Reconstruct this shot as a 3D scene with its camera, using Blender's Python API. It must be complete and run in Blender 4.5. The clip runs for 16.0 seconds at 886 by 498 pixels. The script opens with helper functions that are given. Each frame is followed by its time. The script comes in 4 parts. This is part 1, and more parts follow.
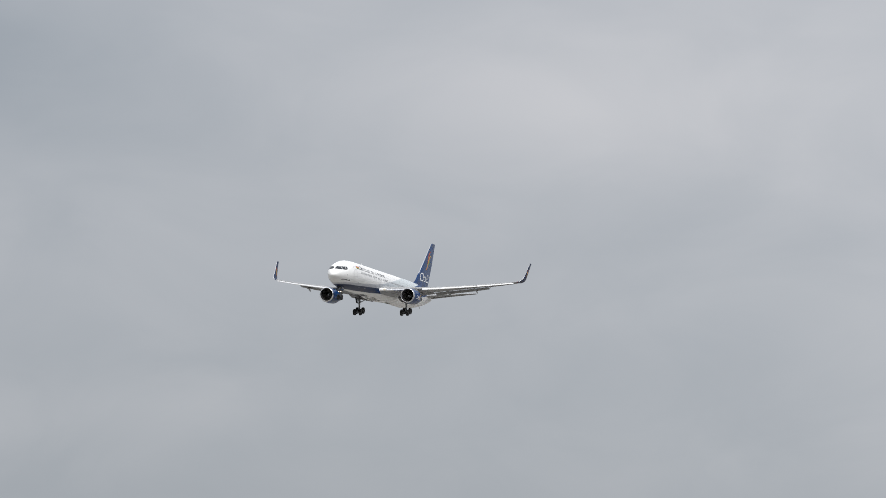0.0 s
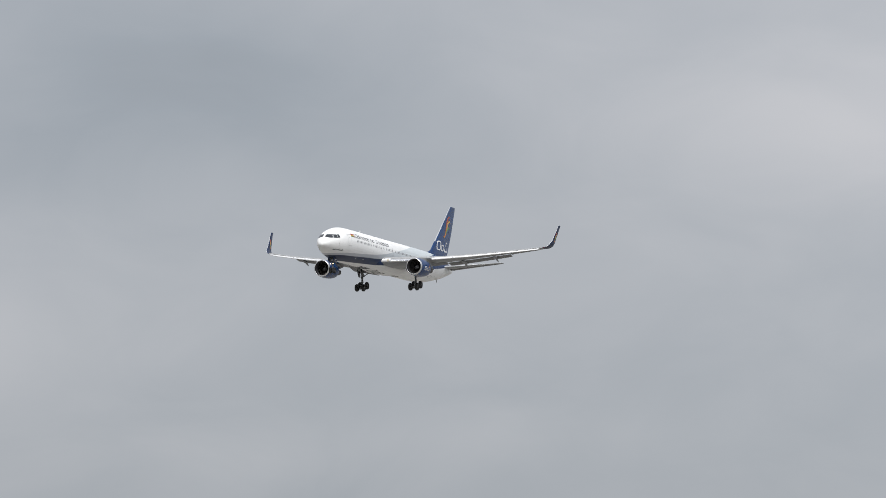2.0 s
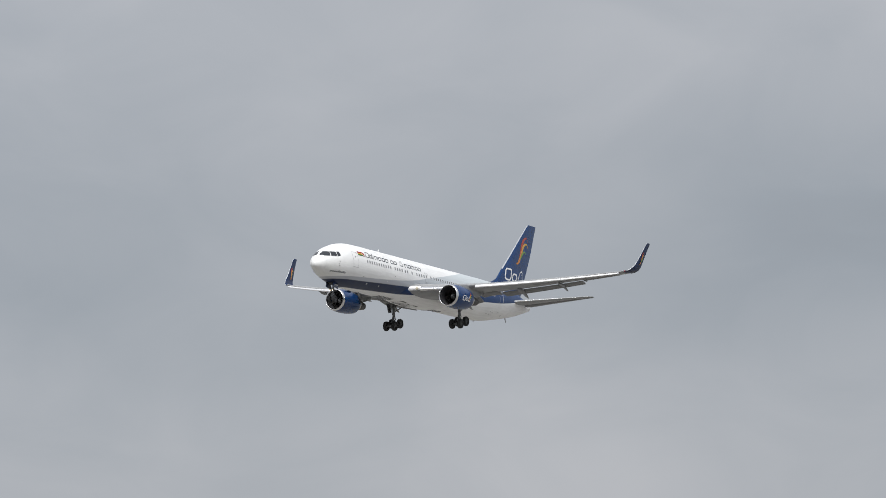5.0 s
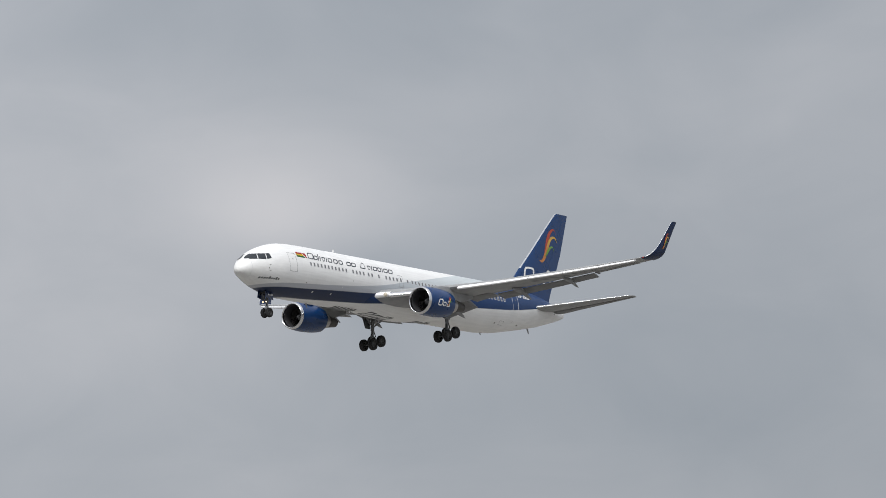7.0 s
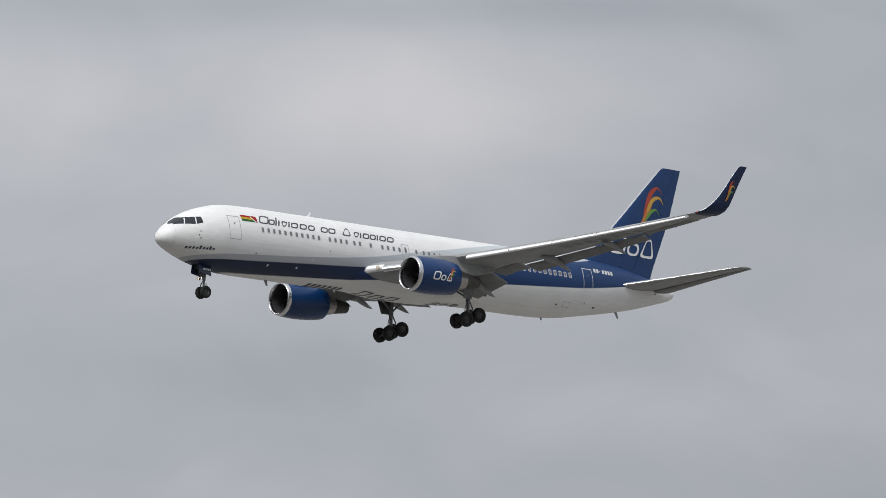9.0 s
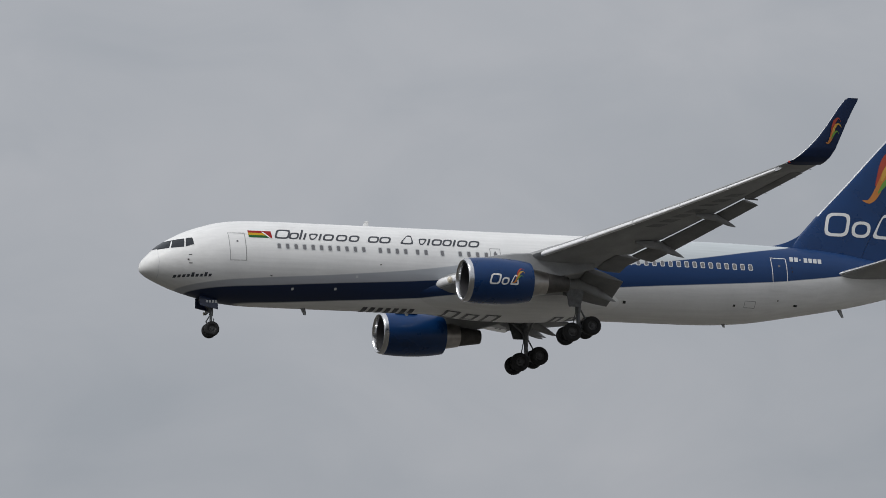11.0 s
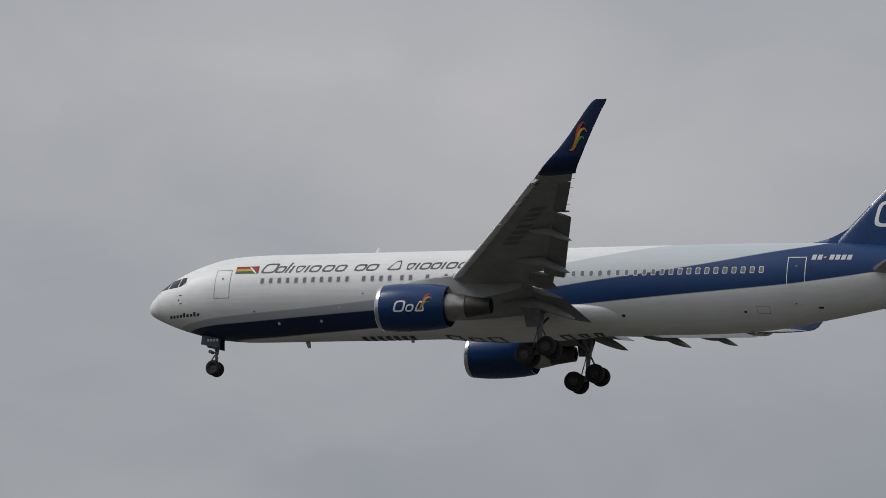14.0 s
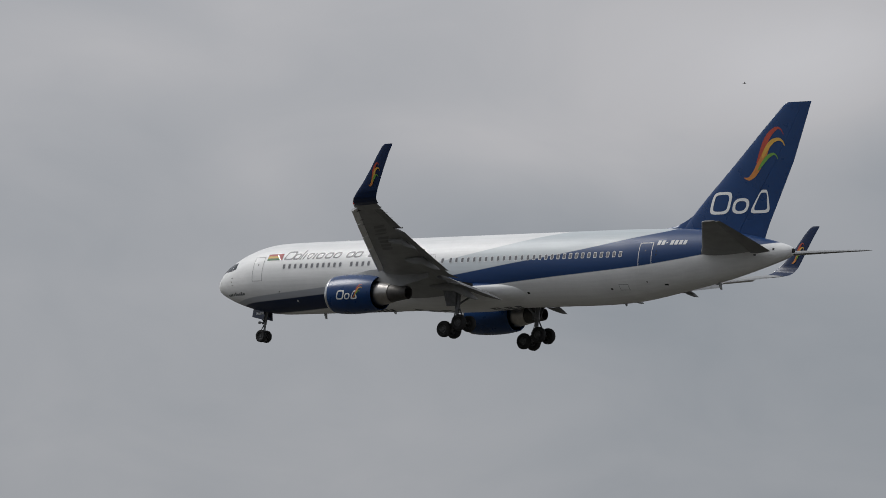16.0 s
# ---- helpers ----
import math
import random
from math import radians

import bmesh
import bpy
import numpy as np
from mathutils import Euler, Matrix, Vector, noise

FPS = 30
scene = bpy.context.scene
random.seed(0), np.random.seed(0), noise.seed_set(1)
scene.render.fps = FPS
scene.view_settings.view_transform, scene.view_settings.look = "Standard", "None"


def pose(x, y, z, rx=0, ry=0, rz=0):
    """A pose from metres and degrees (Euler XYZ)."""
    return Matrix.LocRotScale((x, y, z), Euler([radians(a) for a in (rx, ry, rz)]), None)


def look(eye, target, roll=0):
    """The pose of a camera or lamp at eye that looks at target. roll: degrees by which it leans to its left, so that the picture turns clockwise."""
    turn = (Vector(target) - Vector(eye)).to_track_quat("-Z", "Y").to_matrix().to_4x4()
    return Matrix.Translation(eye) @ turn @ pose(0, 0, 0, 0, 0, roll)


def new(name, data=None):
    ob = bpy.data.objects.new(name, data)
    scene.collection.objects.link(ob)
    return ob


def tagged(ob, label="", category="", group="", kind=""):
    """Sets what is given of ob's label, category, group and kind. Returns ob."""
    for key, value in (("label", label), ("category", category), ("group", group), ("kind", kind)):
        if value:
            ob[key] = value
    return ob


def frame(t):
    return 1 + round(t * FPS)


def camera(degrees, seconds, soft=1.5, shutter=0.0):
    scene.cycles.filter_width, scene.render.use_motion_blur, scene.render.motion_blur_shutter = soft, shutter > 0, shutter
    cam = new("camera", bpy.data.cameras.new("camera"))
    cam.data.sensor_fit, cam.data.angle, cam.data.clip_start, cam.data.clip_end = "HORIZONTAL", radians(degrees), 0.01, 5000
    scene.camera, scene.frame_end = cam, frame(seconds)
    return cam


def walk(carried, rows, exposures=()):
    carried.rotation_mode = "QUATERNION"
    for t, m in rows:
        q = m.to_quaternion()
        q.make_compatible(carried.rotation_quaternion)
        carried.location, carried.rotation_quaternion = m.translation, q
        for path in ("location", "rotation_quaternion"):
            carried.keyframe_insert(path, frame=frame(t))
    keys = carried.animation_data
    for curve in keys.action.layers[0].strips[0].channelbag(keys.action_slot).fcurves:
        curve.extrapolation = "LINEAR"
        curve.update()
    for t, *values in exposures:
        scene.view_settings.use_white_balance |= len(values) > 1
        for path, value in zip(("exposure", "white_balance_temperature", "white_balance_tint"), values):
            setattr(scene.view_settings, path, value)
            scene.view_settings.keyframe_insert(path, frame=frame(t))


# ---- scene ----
cam = camera(9.634, 16.0, soft=0.8)
# the hand-held camera stands in one place and pans after the aircraft: seconds and its tilt, lean and heading in degrees
EYE = (0.0, 0.0, 1.7)
PAN = [
    (0, 96.589, -0.636, -72.730), (0.5, 96.697, 0.020, -72.276), (1, 96.815, 0.366, -71.663),
    (1.5, 96.863, 0.541, -70.891), (2, 96.896, 0.289, -69.538), (2.5, 97.023, 0.190, -68.888),
    (3, 97.304, 0.083, -67.767), (3.5, 97.657, 0.330, -66.237), (4, 98.000, 0.196, -65.091),
    (4.5, 98.250, -0.678, -63.838), (4.7, 98.322, -1.010, -63.110), (5.1, 98.586, -0.971, -62.152),
    (5.5, 98.832, -0.730, -60.895), (5.9, 99.090, -0.319, -59.508), (6.3, 99.356, 0.110, -57.971),
    (6.8, 99.675, 0.498, -55.508), (7, 99.830, 0.439, -54.864), (7.5, 100.172, 0.263, -52.281),
    (8, 100.463, -0.345, -49.999), (8.5, 100.784, -0.664, -46.978), (9, 101.124, -0.612, -42.970),
    (9.5, 101.545, -0.374, -38.077), (10, 101.970, 0.345, -33.333), (10.2, 102.177, 0.431, -31.124),
    (10.5, 102.347, 0.685, -28.083), (10.8, 102.539, 0.699, -24.686), (11.1, 102.691, 0.607, -21.116),
    (11.4, 102.792, 0.440, -17.388), (11.7, 102.832, 0.228, -13.524), (12, 102.801, 0.002, -9.552),
    (12.3, 102.611, -0.580, -5.545), (12.5, 102.572, -0.324, -2.794), (13, 102.116, -0.608, 3.980),
    (13.5, 101.754, -0.781, 10.516), (14, 101.134, -1.358, 17.509), (14.5, 100.325, -2.163, 23.471),
    (15, 99.464, -2.020, 28.910), (15.5, 98.567, -2.009, 34.287), (16, 97.780, -1.727, 38.456),
]
walk(cam, [(t, pose(*EYE, rx, ry, rz)) for t, rx, ry, rz in PAN], [(0, 0.49), (4, 0.45), (7, 0.31), (8, 0.23), (9, 0.12), (10, 0.0), (12.5, -0.27), (14, -0.32), (15, -0.37), (16, -0.27)])

# the aircraft's approach: seconds, the place of its nose, and its roll, pitch and heading in degrees
FLIGHT = [
    (0, 897.18, 301.10, 106.85, 2.01, 0.32, -1.88), (0.5, 861.54, 301.10, 105.55, 1.93, 0.21, -1.82), (1, 825.86, 301.10, 104.24, 1.84, 0.12, -1.76),
    (1.5, 790.14, 301.10, 102.89, 1.76, 0.02, -1.70), (2, 754.38, 301.10, 101.53, 1.69, -0.08, -1.65), (2.5, 718.59, 301.10, 100.14, 1.70, 0.04, -1.67),
    (3, 682.75, 301.10, 98.72, 1.70, 0.17, -1.71), (3.5, 646.88, 301.10, 97.28, 1.71, 0.31, -1.73), (4, 610.97, 301.10, 95.82, 1.72, 0.41, -1.74),
    (4.5, 575.01, 301.10, 94.33, 1.36, 0.07, -1.70), (4.7, 560.62, 301.10, 93.72, 1.22, -0.09, -1.69), (5.1, 531.82, 301.10, 92.51, 0.98, -0.32, -1.60),
    (5.5, 502.99, 301.10, 91.27, 0.73, -0.52, -1.54), (5.9, 474.14, 301.10, 90.03, 0.53, -0.68, -1.52), (6.3, 445.26, 301.10, 88.76, 0.38, -0.79, -1.54),
    (6.8, 409.13, 301.10, 87.16, 0.32, -0.86, -1.65), (7, 394.66, 301.10, 86.51, 0.28, -0.90, -1.69), (7.5, 358.47, 301.10, 84.87, 0.18, -0.99, -1.77),
    (8, 322.25, 301.10, 83.21, 0.07, -1.08, -1.86), (8.5, 285.98, 301.10, 81.53, 0.26, -1.19, -1.93), (9, 249.67, 301.10, 79.82, 0.45, -1.30, -2.01),
    (9.5, 213.33, 301.10, 78.08, 0.80, -1.41, -2.08), (10, 176.94, 301.10, 76.32, 1.12, -1.52, -2.16), (10.2, 162.38, 301.10, 75.61, 0.78, -1.44, -2.22),
    (10.5, 140.52, 301.10, 74.53, 0.40, -1.42, -2.31), (10.8, 118.65, 301.10, 73.45, -0.32, -1.32, -2.43), (11.1, 96.76, 301.10, 72.36, -0.92, -1.19, -2.56),
    (11.4, 74.86, 301.10, 71.26, -1.49, -1.04, -2.66), (11.7, 52.94, 301.10, 70.15, -1.94, -0.87, -2.74), (12, 31.01, 301.10, 69.03, -2.20, -0.68, -2.78),
    (12.3, 9.07, 301.10, 67.91, -2.01, -0.40, -2.70), (12.5, -5.57, 301.10, 67.15, -1.88, -0.22, -2.65), (13, -42.19, 301.10, 65.24, -1.56, 0.24, -2.52),
    (13.5, -78.84, 301.10, 63.31, -1.23, 0.70, -2.40), (14, -115.54, 301.10, 61.35, -0.51, 1.15, -2.27), (14.5, -152.28, 301.10, 59.37, 0.00, 1.33, -1.92),
    (15, -189.06, 301.10, 57.36, 0.52, 1.51, -1.58), (15.5, -225.87, 301.10, 55.33, 0.73, 1.69, -1.23), (16, -262.73, 301.10, 53.28, 0.84, 1.87, -0.88),
]


# ---- light: thin overcast with a veiled sun high over the near side of the flight path ----
world = bpy.data.worlds.new("overcast")
scene.world = world
world.use_nodes = True


def build_sky():
    nt = world.node_tree
    nt.nodes.clear()
    N, L = nt.nodes.new, nt.links.new

    def math_node(op, a, b=None, c=None):
        n = N("ShaderNodeMath")
        n.operation = op
        for i, v in enumerate((a, b, c)):
            if v is None:
                continue
            if isinstance(v, (int, float)):
                n.inputs[i].default_value = v
            else:
                L(v, n.inputs[i])
        return n.outputs[0]

    co = N("ShaderNodeTexCoord")
    sep = N("ShaderNodeSeparateXYZ")
    L(co.outputs["Generated"], sep.inputs[0])
    up = math_node("MAXIMUM", sep.outputs["Z"], 0.0)
    az = math_node("ARCTAN2", sep.outputs["X"], sep.outputs["Y"])
    el = math_node("ARCSINE", sep.outputs["Z"])
    comb = N("ShaderNodeCombineXYZ")
    L(az, comb.inputs[0])
    L(math_node("MULTIPLY", el, 1.8), comb.inputs[1])

    def cloud(scale, detail, rough, distort, lo, hi, shift):
        n = N("ShaderNodeTexNoise")
        mp = N("ShaderNodeMapping")
        mp.inputs["Location"].default_value = (shift, shift * 0.7, 0.3)
        L(comb.outputs[0], mp.inputs["Vector"])
        L(mp.outputs[0], n.inputs["Vector"])
        n.inputs["Scale"].default_value = scale
        n.inputs["Detail"].default_value = detail
        n.inputs["Roughness"].default_value = rough
        n.inputs["Distortion"].default_value = distort
        r = N("ShaderNodeMapRange")
        r.inputs["From Min"].default_value, r.inputs["From Max"].default_value = 0.3, 0.7
        r.inputs["To Min"].default_value, r.inputs["To Max"].default_value = lo, hi
        L(n.outputs["Fac"], r.inputs["Value"])
        return r.outputs["Result"]

    big = cloud(9.0, 2.0, 0.45, 0.4, -0.034, 0.034, 3.1)
    small = cloud(24.0, 5.0, 0.52, 0.5, -0.032, 0.032, 7.7)
    tone = math_node("ADD", big, small)
    # separate cloud banks: heading, height and spread in degrees, brightness
    for a0, e0, sa, se, k in CLOUDS:
        u = math_node("DIVIDE", math_node("SUBTRACT", az, radians(a0)), radians(sa))
        v = math_node("DIVIDE", math_node("SUBTRACT", el, radians(e0)), radians(se))
        q = math_node("ADD", math_node("MULTIPLY", u, u), math_node("MULTIPLY", v, v))
        tone = math_node("ADD", tone, math_node("MULTIPLY", math_node("EXPONENT", math_node("MULTIPLY", q, -1.0)), k))
    lum = math_node("MULTIPLY", math_node("ADD", 1.0, tone), math_node("ADD", 0.90, math_node("MULTIPLY", up, 1.0)))
    # thicker, duller overcast towards the north-east
    u = math_node("DIVIDE", math_node("SUBTRACT", az, radians(66)), radians(26))
    dull = math_node("MULTIPLY", math_node("EXPONENT", math_node("MULTIPLY", math_node("MULTIPLY", u, u), -1.0)), 0.22)
    lum = math_node("MULTIPLY", lum, math_node("SUBTRACT", 1.0, dull))
    grey = N("ShaderNodeMix")
    grey.data_type = "RGBA"
    grey.inputs["A"].default_value = SKY_DARK
    grey.inputs["B"].default_value = SKY_LIGHT
    fr = N("ShaderNodeMapRange")
    fr.inputs["From Min"].default_value, fr.inputs["From Max"].default_value = -0.12, 0.19
    L(tone, fr.inputs["Value"])
    L(fr.outputs["Result"], grey.inputs["Factor"])
    vm = N("ShaderNodeVectorMath")
    vm.operation = "SCALE"
    L(grey.outputs["Result"], vm.inputs[0])
    L(lum, vm.inputs["Scale"])
    sky = N("ShaderNodeTexSky")
    sky.sky_type = "NISHITA"
    sky.sun_disc = False
    sky.sun_elevation = radians(SUN_EL)
    sky.sun_rotation = radians(SUN_AZ)
    haze = N("ShaderNodeVectorMath")
    haze.operation = "SCALE"
    L(sky.outputs[0], haze.inputs[0])
    haze.inputs["Scale"].default_value = 0.06
    mix = N("ShaderNodeMix")
    mix.data_type = "RGBA"
    mix.inputs["Factor"].default_value = 0.95
    L(haze.outputs[0], mix.inputs["A"])
    L(vm.outputs[0], mix.inputs["B"])
    bg = N("ShaderNodeBackground")
    L(mix.outputs["Result"], bg.inputs["Color"])
    bg.inputs["Strength"].default_value = 1.0
    out = N("ShaderNodeOutputWorld")
    L(bg.outputs[0], out.inputs[0])


SKY_DARK = (0.345, 0.375, 0.415, 1)
SKY_LIGHT = (0.450, 0.447, 0.463, 1)
SUN_EL, SUN_AZ = 47.0, 250.0
BANKS_NORTH_WEST = [
    (-43, 9.75, 2.2, 1, 0.105), (-42.46, 8.33, 1.23, 1.23, -0.06), (-40.92, 8.51, 0.68, 0.43, 0.07), (-39.16, 6.17, 3.69, 0.8, -0.07),
    (-38.25, 8.97, 1.11, 0.43, 0.09), (-37, 7.5, 2.2, 1, -0.077), (-35.5, 9.75, 2.2, 1, 0.105), (-35.5, 11.25, 7, 2.2, 0.105),
    (-34.72, 9.79, 1.04, 0.68, 0.13), (-34, 10.5, 4, 1.4, 0.059), (-33.8, 10.14, 0.74, 0.43, 0.06), (-33.47, 8.55, 1.6, 0.86, -0.08),
    (-32.5, 6, 7, 2.2, -0.075), (-32.17, 11.38, 1.11, 0.37, 0.05), (-30.14, 10.79, 2.03, 0.8, 0.1), (-28.3, 10.99, 0.55, 0.37, 0.06),
    (-20.7, 8.34, 1.6, 0.31, 0.05), (-20.5, 12.75, 4, 1.4, 0.101),
]
BANKS_NORTH = [
    (-16, 12, 2.2, 1, 0.101), (-11.5, 8.25, 7, 2.2, -0.093), (-7.5, 13.36, 0.98, 0.49, 0.06), (-5.5, 12.75, 4, 1.4, 0.083),
    (-4, 9, 4, 1.4, -0.073), (-0.02, 13.16, 2.46, 0.37, 0.05), (2, 11.25, 2.2, 1, 0.076), (2.49, 14.92, 5.53, 0.8, -0.1),
    (3.77, 11.1, 0.8, 0.68, 0.08), (4.08, 13.57, 2.58, 0.49, 0.04), (30.5, 9, 4, 1.4, -0.105), (30.86, 13.7, 0.92, 0.37, 0.06),
    (33.52, 14.07, 4.92, 0.31, -0.05), (36.67, 12.98, 2.15, 0.74, 0.06), (38.65, 12.53, 0.98, 0.68, 0.07), (41.71, 9.88, 1.84, 0.37, -0.04),
    (41.8, 12.66, 1.6, 0.55, 0.06), (42.5, 12.75, 2.2, 1, 0.101),
]
BANKS_NORTH_EAST = [
    (42.5, 12.75, 4, 1.4, 0.065), (42.92, 13.72, 5.53, 0.28, -0.08), (44.84, 9.42, 2.58, 0.55, 0.06), (48.5, 9.75, 2.2, 1, 0.076),
    (50.99, 8.86, 2.03, 0.8, 0.07), (53.35, 10.21, 1.23, 0.43, 0.07), (54.5, 12.75, 4, 1.4, -0.089), (56.92, 10.06, 3.07, 1.23, -0.05),
    (57.5, 8.25, 4, 1.4, -0.071), (63.5, 6, 2.2, 1, 0.093), (66.5, 9, 2.2, 1, -0.105), (68, 8.25, 2.2, 1, -0.036),
    (69.69, 4.83, 2.58, 0.37, 0.04), (71, 3, 7, 2.2, -0.069), (74, 8.25, 2.2, 1, 0.05), (74.6, 8.09, 2.58, 0.55, 0.035),
    (77, 8.25, 4, 1.4, 0.058),
]
BANKS_LOW = [(-15, 11, 9, 5, 0.06), (-41, 7.5, 4.5, 4, 0.06), (52.73, 10.23, 1.41, 0.74, 0.06), (53.35, 10.53, 0.8, 0.45, 0.025), (52.67, 10.71, 2.58, 0.92, 0.055), (54.28, 9.48, 0.74, 0.55, -0.05), (-38.54, 6.06, 5.53, 1.04, 0.09), (-29.39, 7.49, 4.92, 0.74, 0.08), (-8.42, 12.41, 1.35, 0.98, 0.08), (-36.3, 8.7, 2.0, 0.9, 0.07), (-34.4, 8.1, 1.2, 0.8, 0.09), (-25.9, 10.4, 2.2, 1.2, 0.08), (-27.4, 11.2, 0.9, 0.5, 0.05), (36.4, 11.9, 2.4, 1.3, 0.07)]
CLOUDS = BANKS_LOW + BANKS_NORTH_WEST + BANKS_NORTH + BANKS_NORTH_EAST
build_sky()

sun = new("sun", bpy.data.lights.new("sun", "SUN"))
sun.data.energy = 2.3
sun.data.angle = radians(24)
sun.data.color = (1.0, 0.985, 0.96)
sun_way = Vector((math.sin(radians(SUN_AZ)) * math.cos(radians(SUN_EL)), math.cos(radians(SUN_AZ)) * math.cos(radians(SUN_EL)), math.sin(radians(SUN_EL))))
sun.matrix_world = look(sun_way * 500, (0, 0, 0))


# ---- materials ----
def material(name, colour, rough=0.4, metal=0.0, grain=0.06, scale=2.0, bump=0.0, coat=0.0, gloss=0.5):
    """A painted or bare surface with broad and fine variation and worn gloss."""
    m = bpy.data.materials.new(name)
    m.use_nodes = True
    nt = m.node_tree
    b = nt.nodes["Principled BSDF"]
    N, L = nt.nodes.new, nt.links.new
    co = N("ShaderNodeTexCoord")
    n1, n2 = N("ShaderNodeTexNoise"), N("ShaderNodeTexNoise")
    for n, s in ((n1, scale), (n2, scale * 9)):
        n.inputs["Scale"].default_value = s
        n.inputs["Detail"].default_value = 4
        L(co.outputs["Object"], n.inputs["Vector"])
    mixn = N("ShaderNodeMath")
    mixn.operation = "MULTIPLY_ADD"
    L(n2.outputs["Fac"], mixn.inputs[0])
    mixn.inputs[1].default_value = 0.4
    L(n1.outputs["Fac"], mixn.inputs[2])
    r = N("ShaderNodeMapRange")
    r.inputs["From Min"].default_value, r.inputs["From Max"].default_value = 0.4, 1.0
    r.inputs["To Min"].default_value, r.inputs["To Max"].default_value = 1 - grain * 2, 1 + grain
    L(mixn.outputs[0], r.inputs["Value"])
    sc = N("ShaderNodeVectorMath")
    sc.operation = "SCALE"
    sc.inputs[0].default_value = colour[:3]
    L(r.outputs["Result"], sc.inputs["Scale"])
    L(sc.outputs[0], b.inputs["Base Color"])
    rr = N("ShaderNodeMapRange")
    rr.inputs["To Min"].default_value, rr.inputs["To Max"].default_value = max(0.03, rough - 0.08), rough + 0.1
    L(n1.outputs["Fac"], rr.inputs["Value"])
    L(rr.outputs["Result"], b.inputs["Roughness"])
    b.inputs["Metallic"].default_value = metal
    b.inputs["Coat Weight"].default_value = coat
    b.inputs["Specular IOR Level"].default_value = gloss
    if bump:
        bp = N("ShaderNodeBump")
        bp.inputs["Strength"].default_value = bump
        bp.inputs["Distance"].default_value = 0.02
        L(n2.outputs["Fac"], bp.inputs["Height"])
        L(bp.outputs[0], b.inputs["Normal"])
    return m


def glow(name, colour, power):
    m = material(name, colour, 0.2)
    b = m.node_tree.nodes["Principled BSDF"]
    b.inputs["Emission Color"].default_value = (*colour[:3], 1)
    b.inputs["Emission Strength"].default_value = power
    return m


BLUE = (0.003, 0.035, 0.130)
SHADED_BLUE = (0.008, 0.019, 0.058)
m_blue = material("blue_paint", BLUE, 0.28, 0, 0.08, 0.8, gloss=0.4)
m_navy = material("dark_blue_paint", SHADED_BLUE, 0.3, 0, 0.08, 1.0, coat=0.3)
m_white = material("white_paint", (0.78, 0.78, 0.77), 0.32, 0, 0.04, 0.7, coat=0.3)
m_wing = material("grey_wing_paint", (0.30, 0.305, 0.31), 0.55, 0, 0.12, 0.9, 0.05, gloss=0.25)
m_flap = material("flap_paint", (0.21, 0.213, 0.217), 0.55, 0, 0.14, 1.3, 0.05, gloss=0.25)
m_slat = material("satin_leading_edge", (0.80, 0.80, 0.81), 0.40, 0.28, 0.06, 2.0)
m_metal = material("polished_metal", (0.72, 0.72, 0.73), 0.22, 1.0, 0.06, 2.0)
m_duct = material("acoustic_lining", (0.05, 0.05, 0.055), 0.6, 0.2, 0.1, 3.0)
m_hot = material("heat_stained_metal", (0.42, 0.40, 0.38), 0.33, 1.0, 0.15, 2.5)
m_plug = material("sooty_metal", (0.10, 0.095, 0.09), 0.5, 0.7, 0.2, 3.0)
m_gear = material("gear_steel_paint", (0.16, 0.165, 0.17), 0.45, 0.3, 0.2, 5.0)
m_tyre = material("tyre_rubber", (0.016, 0.016, 0.017), 0.85, 0, 0.2, 6.0, 0.2)
m_rim = material("wheel_hub", (0.06, 0.06, 0.06), 0.45, 0.4, 0.2, 6.0)
m_glass = material("cockpit_glass", (0.02, 0.024, 0.03), 0.08, 0, 0.1, 2.0)
m_pane = material("cabin_pane", (0.19, 0.19, 0.20), 0.2, 0, 0.15, 3.0)
m_rimw = material("window_surround", (0.60, 0.61, 0.62), 0.4, 0, 0.05, 3.0)
m_line = material("door_seam", (0.30, 0.30, 0.31), 0.5, 0, 0.1, 4.0)
m_mark = material("dark_lettering_paint", (0.05, 0.054, 0.066), 0.4, 0, 0.05, 2.0)
m_red = material("red_paint", (0.38, 0.045, 0.02), 0.35, 0, 0.05, 2.0)
m_orange = material("orange_paint", (0.52, 0.19, 0.035), 0.35, 0, 0.05, 2.0)
m_yellow = material("yellow_paint", (0.58, 0.33, 0.05), 0.35, 0, 0.05, 2.0)
m_green = material("green_paint", (0.13, 0.30, 0.04), 0.35, 0, 0.05, 2.0)
m_dark = material("dark_opening", (0.02, 0.02, 0.02), 0.7, 0, 0.1, 3.0)
m_lamp = glow("landing_lamp_glow", (1.0, 0.80, 0.52), 2.2)
m_dimlamp = glow("root_lamp_glow", (0.55, 0.50, 0.40), 0.08)
m_nav = glow("red_position_lamp_glow", (0.35, 0.03, 0.02), 0.15)
m_winglet = material("winglet_paint", (0.004, 0.017, 0.062), 0.4, 0, 0.06, 1.0, gloss=0.3)
m_flag_red = material("flag_red_paint", (0.30, 0.012, 0.01), 0.45, 0, 0.05, 2.0, gloss=0.25)
m_flag_yellow = material("flag_yellow_paint", (0.52, 0.31, 0.012), 0.45, 0, 0.05, 2.0, gloss=0.25)
m_flag_green = material("flag_green_paint", (0.015, 0.11, 0.02), 0.45, 0, 0.05, 2.0, gloss=0.25)
m_feather = material("dark_plumage", (0.03, 0.028, 0.026), 0.8, 0, 0.2, 20.0)


